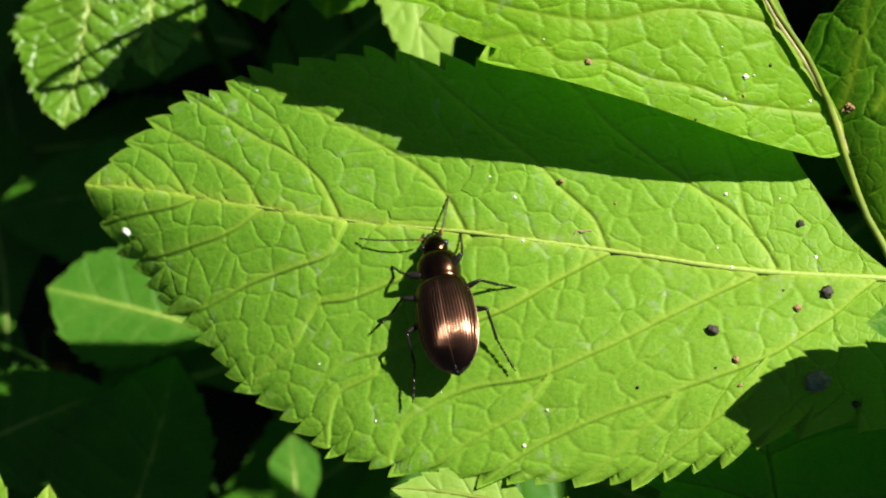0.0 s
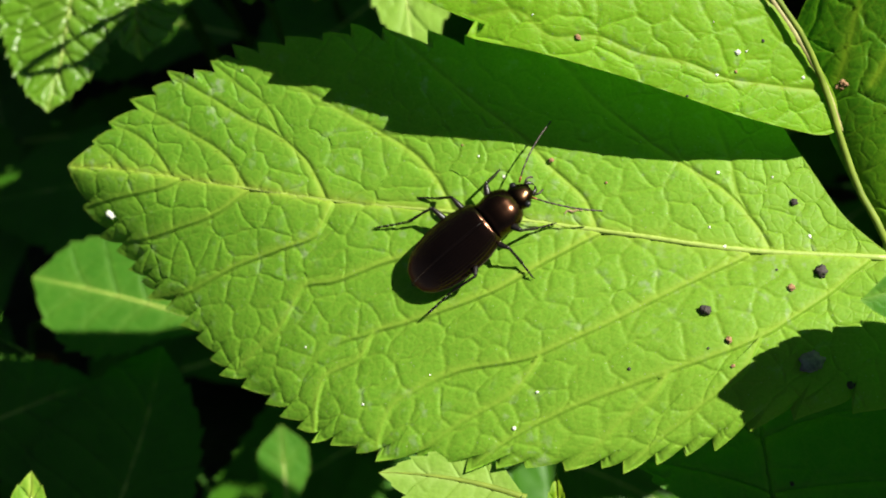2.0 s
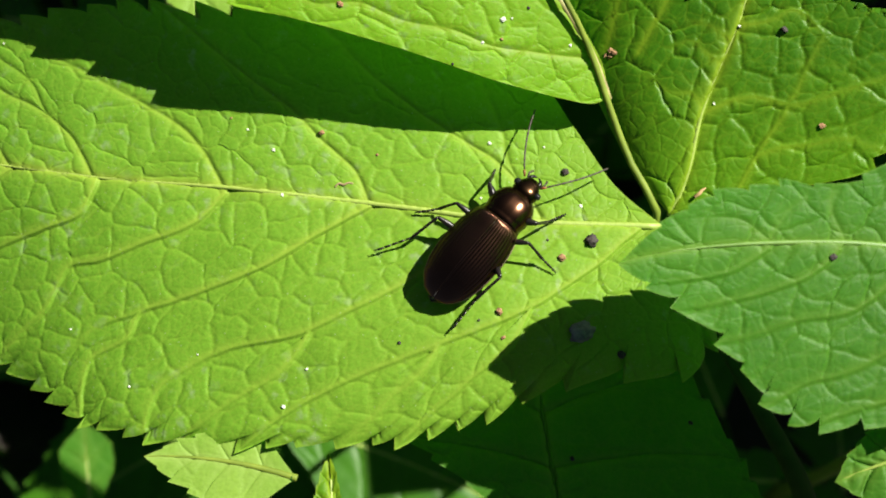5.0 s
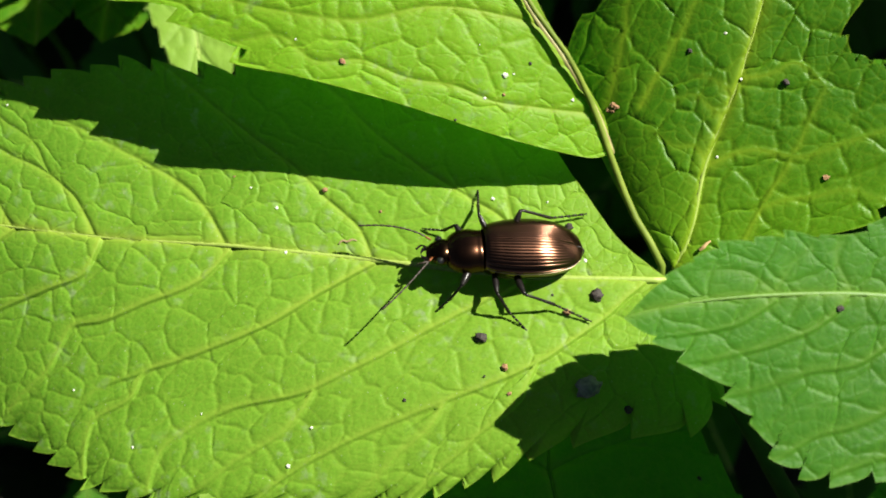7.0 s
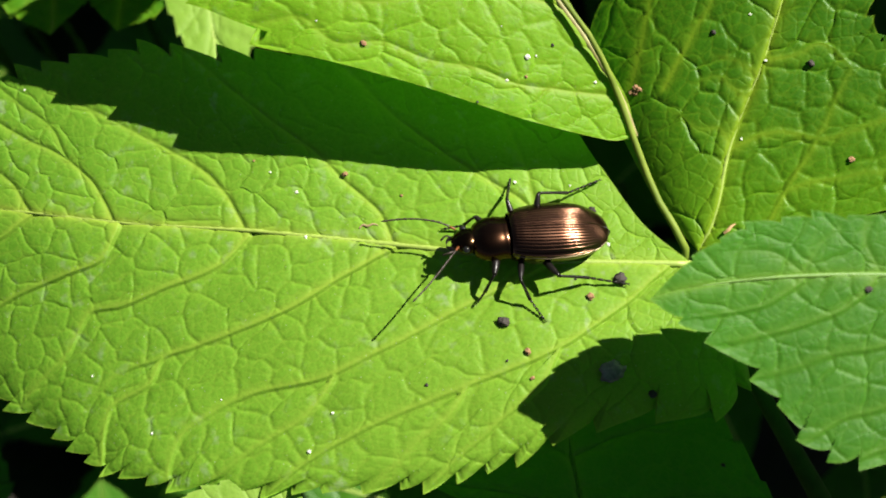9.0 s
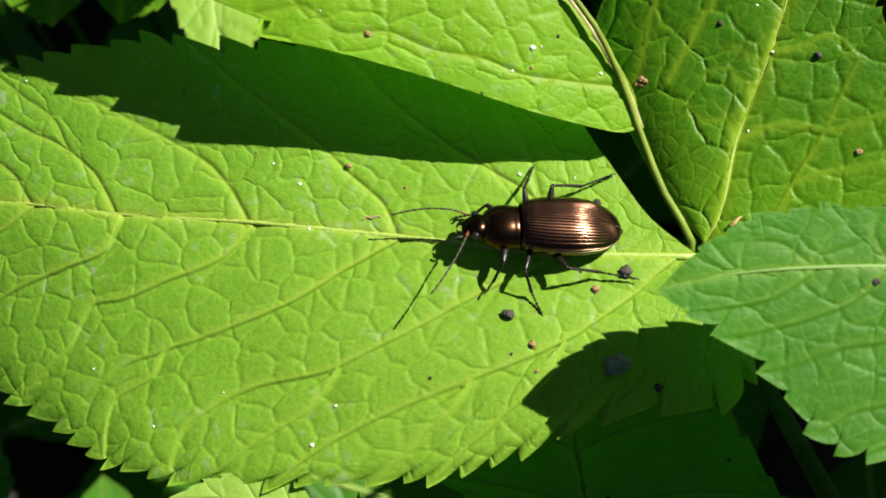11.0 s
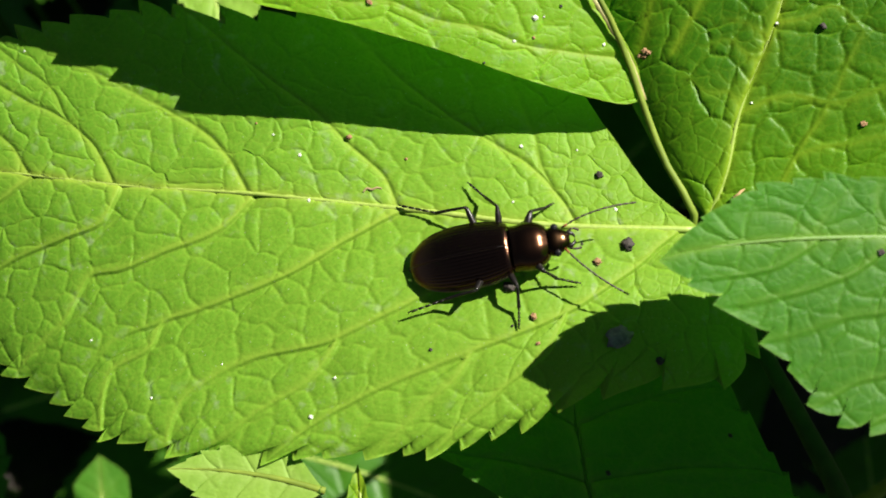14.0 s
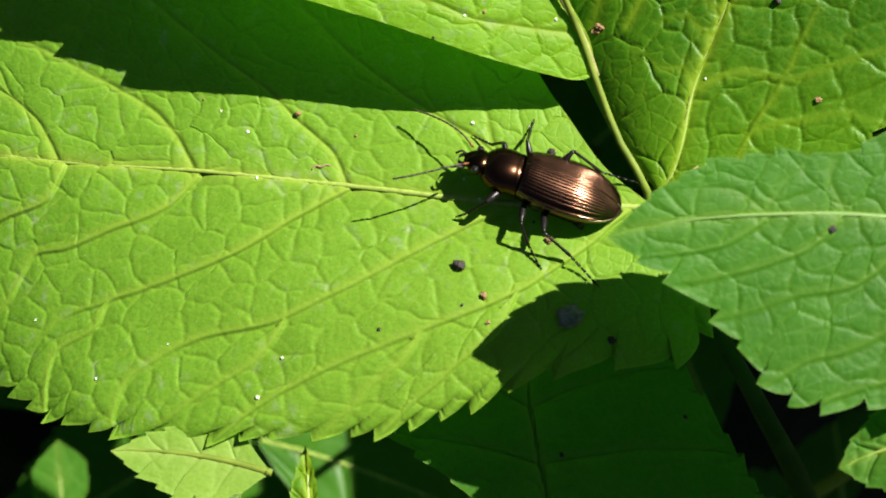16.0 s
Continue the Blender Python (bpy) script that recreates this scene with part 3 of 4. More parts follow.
BACK_VEINS_LEFT = [(0.7, [(2.28, 0.69), (2.21, 0.84), (2.02, 0.88), (1.85, 1.03)]), (1.0, [(1.80, 1.2), (1.87, 1.33), (2.02, 1.59), (2.14, 1.78), (2.3, 2.2)]),
                   (1.0, [(1.53, 1.2), (1.61, 1.51), (1.67, 1.83), (1.75, 2.3)]), (0.6, [(2.42, 1.05), (2.31, 1.13), (2.19, 1.24), (2.02, 1.22)]), (0.6, [(2.48, 1.24), (2.31, 1.35), (2.19, 1.39)])]
FRONT_Z = (1.5047, -0.0367, 0.2269, 0.0, 0.0, 0.0)
FRONT_MID = [(3.68, -0.61), (3.07, -0.57), (2.61, -0.58), (2.02, -0.63), (1.62, -0.7), (1.48, -0.74)]
FRONT_VEINS_UP = [(0.7, [(2.55, -0.56), (2.35, -0.43), (2.04, -0.42)]), (0.6, [(2.55, -0.56), (2.71, -0.34), (2.84, -0.25)]), (0.7, [(3.1, -0.54), (3.0, -0.29), (3.1, -0.09)])]
FRONT_VEINS_DOWN = [(0.7, [(2.55, -0.62), (2.31, -0.77), (1.83, -0.87)]), (0.9, [(3.06, -0.62), (2.9, -0.77), (2.54, -0.92), (2.03, -1.04)]), (0.8, [(3.52, -0.81), (3.08, -1.07), (2.81, -1.11), (2.41, -1.23),
    (2.14, -1.29)]), (0.8, [(3.62, -1.22), (3.07, -1.49), (2.8, -1.56), (2.54, -1.71)]), (0.7, [(3.52, -1.64), (3.0, -1.79), (2.79, -1.88)])]
FRONT_UP = [(0.0, 3.68, -0.61, 0), (0.012, 4.45, -0.09, 0), (0.036, 4.24, 0.48, 0), (0.144, 3.22, -0.09, 1), (0.273, 2.62, -0.13, 1), (0.485, 2.14, -0.22, 1), (0.754, 1.76, -0.46, 1),
    (1.0, 1.48, -0.74, 0)]
FRONT_DOWN = [(0.0, 3.68, -0.61, 0), (0.018, 4.38, -1.13, 0), (0.036, 4.24, -1.69, 0), (0.054, 3.52, -1.9, 1), (0.09, 2.9, -1.91, 1), (0.12, 2.68, -1.85, 1), (0.15, 2.47, -1.7, 1), (0.24, 2.15, -1.3, 1),
    (0.45, 1.84, -1.05, 1), (0.7, 1.66, -0.92, 1), (1.0, 1.47, -0.76, 0)]
LOW_Z = (-0.9, 0.0, 0.05, 0.0, 0.0, 0.0)
LOW_MID = [(1.4, -3.47), (1.25, -2.39), (1.09, -1.48), (1.02, -0.63)]
LOW_LEFT = [(0.0, 1.4, -3.47, 0), (0.075, 0.95, -3.0, 0), (0.382, 0.62, -2.25, 1), (0.541, -0.05, -1.72, 1), (0.703, -0.3, -0.96, 1), (1.0, 1.02, -0.63, 0)]
LOW_RIGHT = [(0.0, 1.4, -3.47, 0), (0.075, 2.68, -2.92, 0), (0.382, 2.99, -2.3, 1), (0.541, 2.81, -1.85, 1), (0.703, 2.37, -1.13, 1), (0.867, 1.73, -0.72, 0), (1.0, 1.02, -0.63, 0)]


def make_main_plant():
    plant = tagged(empty("compound_leaf"), "sunlit light green serrated compound leaf on a reddish stalk", "leaf")
    main = leaf("leaflet", plant, LEAF, MAIN_Z, MAIN_MID, (MAIN_UP, MAIN_DOWN), ([0, 0, 0, 2, 4, 2, 4, 1, 2, 2, 1, 1, 1], [0, 2, 1, 1, 1, 2, 3, 5, 2, 3, 2, 3, 3, 2, 2, 2, 1, 1]),
         depth=0.15, sharp=0.6, lean=0.12, small=(0.45, 0.75), cell=0.25, rows=1300, cols=230, seed=11, rib=0.030, droop=(0.0, 0.36), net=0.75, veins_drawn=(MAIN_VEINS_UP, MAIN_VEINS_DOWN), label="broad serrated leaflet with quilted veins")
    upper = leaf("leaflet", plant, LEAF_YOUNG, UPPER_Z, UPPER_MID, (UPPER_LEFT, UPPER_RIGHT), ([0, 0, 0, 0, 0, 1, 1, 1, 2, 3, 3, 3], [0] * 6),
         depth=0.13, rows=520, cols=160, seed=23, rib=0.036, vein_material=STALK_RED, veins_drawn=(UPPER_VEINS, ()), label="raised leaflet that shades its neighbour")
    back_leaf = leaf("leaflet", plant, LEAF_TURNED, BACK_Z, BACK_MID, (BACK_LEFT, BACK_RIGHT), ([0, 0, 0, 0, 0, 3, 3, 3], [0, 0, 2, 3, 2, 2, 2, 3, 3]),
         depth=0.12, rows=480, cols=150, seed=37, rib=0.022, quilt=0.030, cell=0.30, net=0.7, step=0.007, droop=(0.40, 0.0), veins_drawn=(BACK_VEINS_LEFT, BACK_VEINS_RIGHT), label="puckered leaflet turned from the sun, its green darkened for that")
    bm = bmesh.new()
    tube(bm, [(0.71, 2.14, 1.08), (0.94, 1.79, 0.925), (1.16, 1.53, 0.80), (1.42, 1.12, 0.50), (1.53, 0.86, 0.36), (1.72, 0.42, 0.17), (1.96, -0.06, 0.06), (1.96, -0.14, -0.10), (1.75, 0.05, -0.8), (1.55, 0.35, -3.0), (1.4, 0.6, -7.0), (1.4, 0.6, -11.3)],
         [0.020, 0.026, 0.032, 0.038, 0.042, 0.05, 0.065, 0.08, 0.09, 0.10, 0.11, 0.13], 10, 70)
    part("stalk", bm, STALK, plant, "green stalk with a reddish tinge")
    return main, upper, back_leaf


main_leaf, upper_leaf, back_leaf = make_main_plant()


def make_front_plant():
    plant = tagged(empty("compound_leaf"), "bluish green serrated leaf held above the other leaves", "leaf")
    front = leaf("leaflet", plant, LEAF_BLUE, FRONT_Z, FRONT_MID, (FRONT_UP, FRONT_DOWN), ([0, 1, 2, 2, 2, 2, 1], [1, 1, 2, 2, 1, 1, 2, 1, 1, 1]),
         depth=0.14, sharp=0.45, lean=0.05, rows=400, cols=120, seed=41, rib=0.03, quilt=0.014, cut=(0.7, 0.7), vein_material=VEIN_SOFT, veins_drawn=(FRONT_VEINS_UP, FRONT_VEINS_DOWN), step=0.02, label="bluish green serrated leaflet")
    small_leaf("leaflet", plant, LEAF_BLUE, (4.2, -1.9, 0.9), (3.10, -2.20, 0.6), 0.40, 5)
    # Leaflet out of view, added to keep the sun off the low leaf.
    small_leaf("leaflet", plant, LEAF_BLUE, (3.4, -0.82, 1.2), (6.0, -0.6, 1.0), 1.2, 6)
    bm = bmesh.new()
    tube(bm, [(3.6, -0.62, 1.27), (3.95, -0.7, 1.15), (4.4, -1.0, 0.4), (4.7, -1.3, -3.0), (4.8, -1.4, -11.3)], [0.04, 0.05, 0.07, 0.1, 0.12], 10, 40)
    part("stalk", bm, STALK, plant, "green stalk")
    return front


front_leaf = make_front_plant()


def single_leaf(name, label, material, base, tip, width, seed, stalk_to=None, sweep=0.5, **shape):
    """A leaf of its own on a stalk that comes up from the ground."""
    plant = tagged(empty(name), label, "leaf")
    small_leaf("blade", plant, material, base, tip, width, seed, **shape)
    b, t = np.array(base, float), np.array(tip, float)
    away = (b - t) / np.linalg.norm(b - t)
    foot = np.array((*(stalk_to or (b + away * 0.8)[:2]), -11.3))
    bm = bmesh.new()
    tube(bm, [b + (t - b) * 0.02 - (0, 0, 0.02), b + away * sweep - (0, 0, 0.15), b * 0.6 + foot * 0.4 + away * sweep, foot], [0.035, 0.045, 0.06, 0.08], 8, 30)
    part("stalk", bm, STEM, plant)
    return plant


def make_lower_leaf():
    plant = tagged(empty("low_leaf"), "broad dark green leaf in the shade below", "leaf")
    low = leaf("blade", plant, LEAF_BLUE, LOW_Z, LOW_MID, (LOW_LEFT, LOW_RIGHT), ([1, 2, 3, 3, 3], [1, 3, 3, 3, 2, 2]), depth=0.08, rows=200, cols=70, seed=53, rib=0.03, vein_material=VEIN_DEEP)
    bm = bmesh.new()
    tube(bm, [(1.39, -3.42, -1.08), (1.5, -4.0, -1.6), (1.6, -4.6, -5), (1.6, -4.8, -11.3)], [0.05, 0.06, 0.08, 0.1], 8, 30)
    part("stalk", bm, STEM, plant)
    return low


low_leaf = make_lower_leaf()
single_leaf("bramble_leaf", "glossy crinkled green leaf with sharp teeth", LEAF_GLOSSY, (-5.97, 4.15, -2.4), (-6.09, 1.95, -2.6), 0.74, 61, n=9, quilt=0.04, wavy=0.05, rows=220, cols=60)
single_leaf("bramble_leaf", "glossy crinkled green leaf with sharp teeth", LEAF_GLOSSY, (-5.2, 4.15, -2.5), (-5.1, 2.5, -2.45), 0.55, 62, n=8, quilt=0.04, wavy=0.05, rows=220, cols=60)
single_leaf("low_leaf", "light green leaf half in the shade below", LEAF_BLUE, (-4.3, 0.05, -4.7), (-6.88, 0.66, -4.8), 0.80, 64, blunt=1.25, quilt=0.012, stalk_to=(-3.8, -0.5))
single_leaf("low_leaf", "pale green sunlit leaf below", LEAF_PALE, (-2.45, 5.3, -2.4), (-2.16, 2.41, -2.5), 0.62, 65)
single_leaf("low_leaf", "pale green sunlit leaf below", LEAF_PALE, (-0.9, -2.1, -0.31), (-2.11, -1.94, -0.29), 0.50, 66, sweep=-0.3, stalk_to=(-1.1, -2.0), blunt=0.35, depth=0.2, n=4, quilt=0.008, vein_material=STALK)
single_leaf("low_leaf", "small light green sunlit leaf deep below", LEAF_BLUE, (-3.85, -2.3, -6.5), (-4.10, -0.78, -6.5), 0.36, 67, blunt=1.5, n=4, depth=0.06, quilt=0.008)
single_leaf("dead_leaf", "brown withered leaf in the shade below", DEAD_LEAF, (-7.4, -0.05, -6.2), (-6.85, -0.3, -6.2), 0.2, 75, n=4, rows=60, cols=20)
single_leaf("low_leaf", "green pointed sunlit leaf", LEAF, (-5.27, -3.03, -1.0), (-5.27, -1.96, -1.0), 0.26, 68, lobes=1)
single_leaf("low_leaf", "green pointed sunlit leaf", LEAF, (-5.95, -2.82, -1.0), (-5.75, -1.86, -1.0), 0.28, 69, lobes=1)
single_leaf("nettle_leaf", "mid green serrated leaf", LEAF_DEEP, (-4.32, 5.31, -2.4), (-3.95, 3.12, -2.4), 0.8, 70, blunt=0.9)
single_leaf("nettle_leaf", "mid green serrated leaf", LEAF_DEEP, (-2.97, 4.96, -2.5), (-3.30, 3.2, -2.5), 0.65, 71, blunt=0.9)
single_leaf("low_leaf", "leaf deep in the shade, its green darkened for that shade", LEAF_SHADED, (-6.07, -3.03, -5.0), (-5.35, -0.05, -5.2), 1.1, 72)
single_leaf("low_leaf", "leaf deep in the shade, its green darkened for that shade", LEAF_SHADED, (-8.28, -1.49, -5.3), (-6.13, -0.48, -5.3), 0.8, 73)
single_leaf("low_leaf", "small green leaf deep in the shade", LEAF_DEEP, (-0.66, -2.72, -0.4), (-0.66, -1.89, -0.35), 0.11, 74, n=4)


def make_stem():
    bm = bmesh.new()
    tube(bm, [(2.45, -0.6, -0.55), (2.51, -0.76, -0.6), (2.88, -1.29, -1.0), (3.45, -1.98, -1.8), (3.9, -2.5, -4.0), (4.0, -2.7, -11.3)], [0.06, 0.1, 0.15, 0.17, 0.18, 0.2], 12, 50)
    ob = part("plant_stem", bm, STEM)
    tagged(ob, "thick green plant stem in the shade", "stem")


make_stem()


# ---- added undergrowth, and unseen leaves that keep the ground in shade ----
def make_added_leaves():
    rng = np.random.RandomState(8)
    # Leaves added to fill the gaps below, in the shade-darkened green.
    for k in range(26):
        x, y = -9.5 + 15 * (k % 7) / 6 + rng.uniform(-0.8, 0.8), -5.5 + 11.5 * (k // 7) / 3 + rng.uniform(-0.8, 0.8)
        a, z = rng.uniform(0, 6.3), rng.uniform(-9.0, -7.0)
        r = rng.uniform(1.6, 2.2)
        single_leaf("low_leaf", "leaf deep in the shade, its green darkened for that shade", LEAF_SHADED, (x - r * math.cos(a), y - r * math.sin(a), z), (x + r * math.cos(a), y + r * math.sin(a), z - 0.3), r * 0.55, 200 + k, rows=60, cols=20)
    for k in range(28):
        x, y = -9.8 + 16 * (k % 7) / 6 + rng.uniform(-0.6, 0.6), -2.5 + 10.5 * (k // 7) / 3 + rng.uniform(-0.6, 0.6)
        a, z = rng.uniform(0, 6.3), rng.uniform(-10.4, -9.4)
        r = rng.uniform(1.7, 2.3)
        single_leaf("low_leaf", "leaf deep in the shade, its green darkened for that shade", LEAF_SHADED, (x - r * math.cos(a), y - r * math.sin(a), z), (x + r * math.cos(a), y + r * math.sin(a), z - 0.3), r * 0.6, 230 + k, rows=60, cols=20)
    # Leaves added out of view towards the sun, to shade the ground.
    for k in range(72):
        x, y = 3.4 + 13.5 * (k % 8) / 7 + rng.uniform(-0.4, 0.4), 4.9 + 10.5 * (k // 8) / 8 + rng.uniform(-0.4, 0.4)
        if x > 5.5:
            y -= 1.4
        a, z = rng.uniform(0, 6.3), rng.uniform(0.3, 2.6)
        r = rng.uniform(1.4, 1.7)
        if x > 6.5 or y > 8:
            r *= 1.4
        single_leaf("unseen_shade_leaf", "unseen green serrated leaf added to block the sun", LEAF_DEEP, (x - r * math.cos(a), y - r * math.sin(a), z), (x + r * math.cos(a), y + r * math.sin(a), z - 0.2), r * 0.8, 300 + k, rows=60, cols=20)
    # Further unseen leaves, set where sunbeams still reached the depths.
    for k, (x, y, a) in enumerate([(-2.4, 4.2, 0.3), (-4.2, 5.6, 0.8), (-2.2, 5.8, 0.2), (-1.05, 4.95, 0.4), (-0.4, 7.4, 0.1), (-1.9, 7.5, 0.5), (0.4, 8.5, 0.2), (-0.6, 8.6, 0.9), (1.4, 10.7, 0.2), (-1.3, 9.6, 0.3), (-0.1, 10.3, 0.6)]):
        r = 0.9 if k < 4 else 1.2
        single_leaf("unseen_shade_leaf", "unseen green serrated leaf added to block the sun", LEAF_DEEP, (x - r * math.cos(a), y - r * math.sin(a), 1.0), (x + r * math.cos(a), y + r * math.sin(a), 1.0), 0.5, 400 + k, rows=60, cols=20)
    for k in range(30):
        x, y = -4.2 + 1.3 * (k % 6) + rng.uniform(-0.15, 0.15), 6.8 + 1.15 * (k // 6) + rng.uniform(-0.15, 0.15)
        a = rng.uniform(0, 6.3)
        single_leaf("unseen_shade_leaf", "unseen green serrated leaf added to block the sun", LEAF_DEEP, (x - 0.9 * math.cos(a), y - 0.9 * math.sin(a), 0.7), (x + 0.9 * math.cos(a), y + 0.9 * math.sin(a), 0.65), 0.75, 460 + k, stalk_to=(x, y + 5), blunt=0.6, rows=60, cols=20)
    # Unseen sun blockers for the lower left.
    for k, (x, y) in enumerate([(1.5, 3.95), (2.9, 4.0), (1.9, 5.3), (3.1, 5.4), (0.7, 6.5), (2.2, 6.7), (-0.5, 6.3), (1.2, 7.7), (1.1, 5.75)]):
        single_leaf("unseen_shade_leaf", "unseen green serrated leaf added to block the sun", LEAF_DEEP, (x + 0.85, y + 0.35, 1.25), (x - 0.85, y - 0.2, 1.3), 0.75, 430 + k, stalk_to=(x + 1.5, y + 1.5), blunt=0.6, rows=60, cols=20)
    single_leaf("unseen_shade_leaf", "unseen green serrated leaf added to block the sun", LEAF_DEEP, (4.4, 4.3, 3.0), (3.4, 3.85, 3.0), 0.36, 442, stalk_to=(6.0, 6.0), rows=60, cols=20)
    single_leaf("unseen_shade_leaf", "unseen green serrated leaf added to block the sun", LEAF_DEEP, (6.6, 4.5, 4.0), (4.7, 4.0, 4.0), 0.75, 411, stalk_to=(8.5, 5.5), rows=60, cols=20)


make_added_leaves()


# ---- grit, droppings and specks on the leaves ----
def lump(name, label, material, x, y, z, size, seed, surface=None, flat=0.8, rough=0.25):
    bm = bmesh.new()
    bmesh.ops.create_icosphere(bm, subdivisions=3, radius=1.0)
    rng = np.random.RandomState(seed)
    stretch = Vector(rng.uniform(0.75, 1.2, 3))
    for v in bm.verts:
        k = 1 + rough * noise.noise(v.co * 1.6 + Vector((seed, 0, 0))) + rough * 0.6 * noise.noise(v.co * 4.1 + Vector((0, seed, 0)))
        v.co = Vector((v.co.x * stretch.x, v.co.y * stretch.y, v.co.z * stretch.z * flat)) * (k * size * CM)
    ob = part(name, bm, material)
    if surface is not None:
        z = on_skin(surface, x, y) + size * flat * 0.45
    ob.location = Vector((x, y, z)) * CM
    ob.rotation_euler = (0, 0, rng.uniform(0, 6))
    return tagged(ob, label, name.replace("_", " "))

SPECKS = {
    ("white_speck", "main"): [(-4.75, 0.37, 0.04), (-1.15, 0.53, 0.013), (-1.01, -1.56, 0.0173), (-0.83, -1.27, 0.013), (0.66, -0.06, 0.0144), (-1.07, 0.16, 0.0144), (1.34, 0.04, 0.0158), (-2.28, -1.37, 0.0094), (-1.72, -1.13, 0.0065), (-1.37, 0.71, 0.0086), (0.61, 0.56, 0.0158), (1.05, 0.53, 0.0101), (-3.49, 1.53, 0.0101), (-2.81, -0.88, 0.0094), (0.54, 0.1, 0.0101)],
    ("white_speck", "upper"): [(0.53, 1.17, 0.013), (0.69, 1.34, 0.0187), (1.23, 1.22, 0.0144), (0.76, 1.36, 0.0101), (-0.93, 1.55, 0.0072), (0.49, 1.55, 0.0058)],
    ("white_speck", "back"): [(2.36, 0.76, 0.0101), (2.54, 1.32, 0.0101), (2.42, 1.66, 0.0101)],
    ("dropping", "main"): [(0.5, -0.6, 0.046), (1.42, -0.26, 0.042), (1.22, 0.32, 0.034), (-0.1, -1.08, 0.014), (1.64, -1.16, 0.034), (1.07, -0.25, 0.009), (0.52, -0.91, 0.01)],
    ("dropping", "upper"): [(0.89, 1.45, 0.014), (0.3, 0.99, 0.01)],
    ("dropping", "back"): [(2.15, 1.56, 0.02), (2.87, 1.26, 0.026)],
    ("dropping", "front"): [(3.01, -0.68, 0.024)],
    ("dropping", "low"): [(2.34, -1.55, 0.02), (1.34, -1.85, 0.02)],
    ("crumb", "main"): [(-0.76, 0.67, 0.022), (1.18, -0.4, 0.026), (0.68, -0.84, 0.028), (-0.3, 0.48, 0.014), (0.71, -1.05, 0.016), (-1.51, 0.81, 0.01)],
    ("crumb", "upper"): [(-0.57, 1.39, 0.026), (0.68, 1.2, 0.012)],
    ("crumb", "back"): [(3.17, 0.54, 0.024)],
    ("grit", "main"): [(1.33, -1.0, 0.085)],
}
SURFACES = {"main": main_leaf, "upper": upper_leaf, "back": back_leaf, "front": front_leaf, "low": low_leaf}
LOOKS = {
    "white_speck": ("chalky white speck on the leaf", CHALK),
    "dropping": ("black crumbly insect dropping on the leaf", DROPPING),
    "crumb": ("small brown crumb of dirt on the leaf", CRUMB),
    "grit": ("rough grey lump of grit on the shaded leaf", STONE),
}
for (kind, where), spots in SPECKS.items():
    for k, (x, y, r) in enumerate(spots):
        tagged(lump(kind, LOOKS[kind][0], LOOKS[kind][1], x, y, 0, r, 17 * k + len(spots), SURFACES[where], 0.7 if kind != "white_speck" else 0.5, 0.45), group=kind.replace("_", " ") + "s")


def husk(label, material, points, radii):
    bm = tube(bmesh.new(), points, radii, 7, 24, flat=0.5)
    return tagged(part("husk", bm, material), label, "plant husk")


husk("tan dry curled plant husk on the leaf stalk", HUSK, [(2.22, 0.06, 0.27), (2.25, 0.08, 0.29), (2.28, 0.11, 0.30), (2.31, 0.13, 0.30)], [0.012, 0.016, 0.012, 0.005])
THREAD_LINE = [(-0.64, 0.215), (-0.61, 0.245), (-0.57, 0.235), (-0.53, 0.25), (-0.49, 0.24)]
husk("thin curled brown thread of plant matter on the leaf", THREAD, [(x, y, on_skin(main_leaf, x, y) + 0.006) for x, y in THREAD_LINE], [0.006, 0.009, 0.010, 0.008, 0.004])
for k, (dx, dy) in enumerate([(0, 0), (0.03, 0.02), (-0.03, 0.015), (0.005, 0.04)]):
    tagged(lump("scar", "orange brown scar where the leaf stalks fork", CRUMB, 1.57 + dx, 1.21 + dy, 0, 0.024, 60 + k, back_leaf, 0.8, 0.5), group="scars")


# ---- the beetle ----
def profile(stations, x):
    """A smooth value at x through (x, value) pairs."""
    p = np.asarray(stations, float)
    slope = np.gradient(p[:, 1], p[:, 0])
    k = np.clip(np.searchsorted(p[:, 0], x, side="right") - 1, 0, len(p) - 2)
    h = p[k + 1, 0] - p[k, 0]
    t = (x - p[k, 0]) / h
    return (2 * t**3 - 3 * t**2 + 1) * p[k, 1] + (t**3 - 2 * t**2 + t) * h * slope[k] + (3 * t**2 - 2 * t**3) * p[k + 1, 1] + (t**3 - t**2) * h * slope[k + 1]


BODY_Z = 0.12  # height of the body's side rim over the leaf


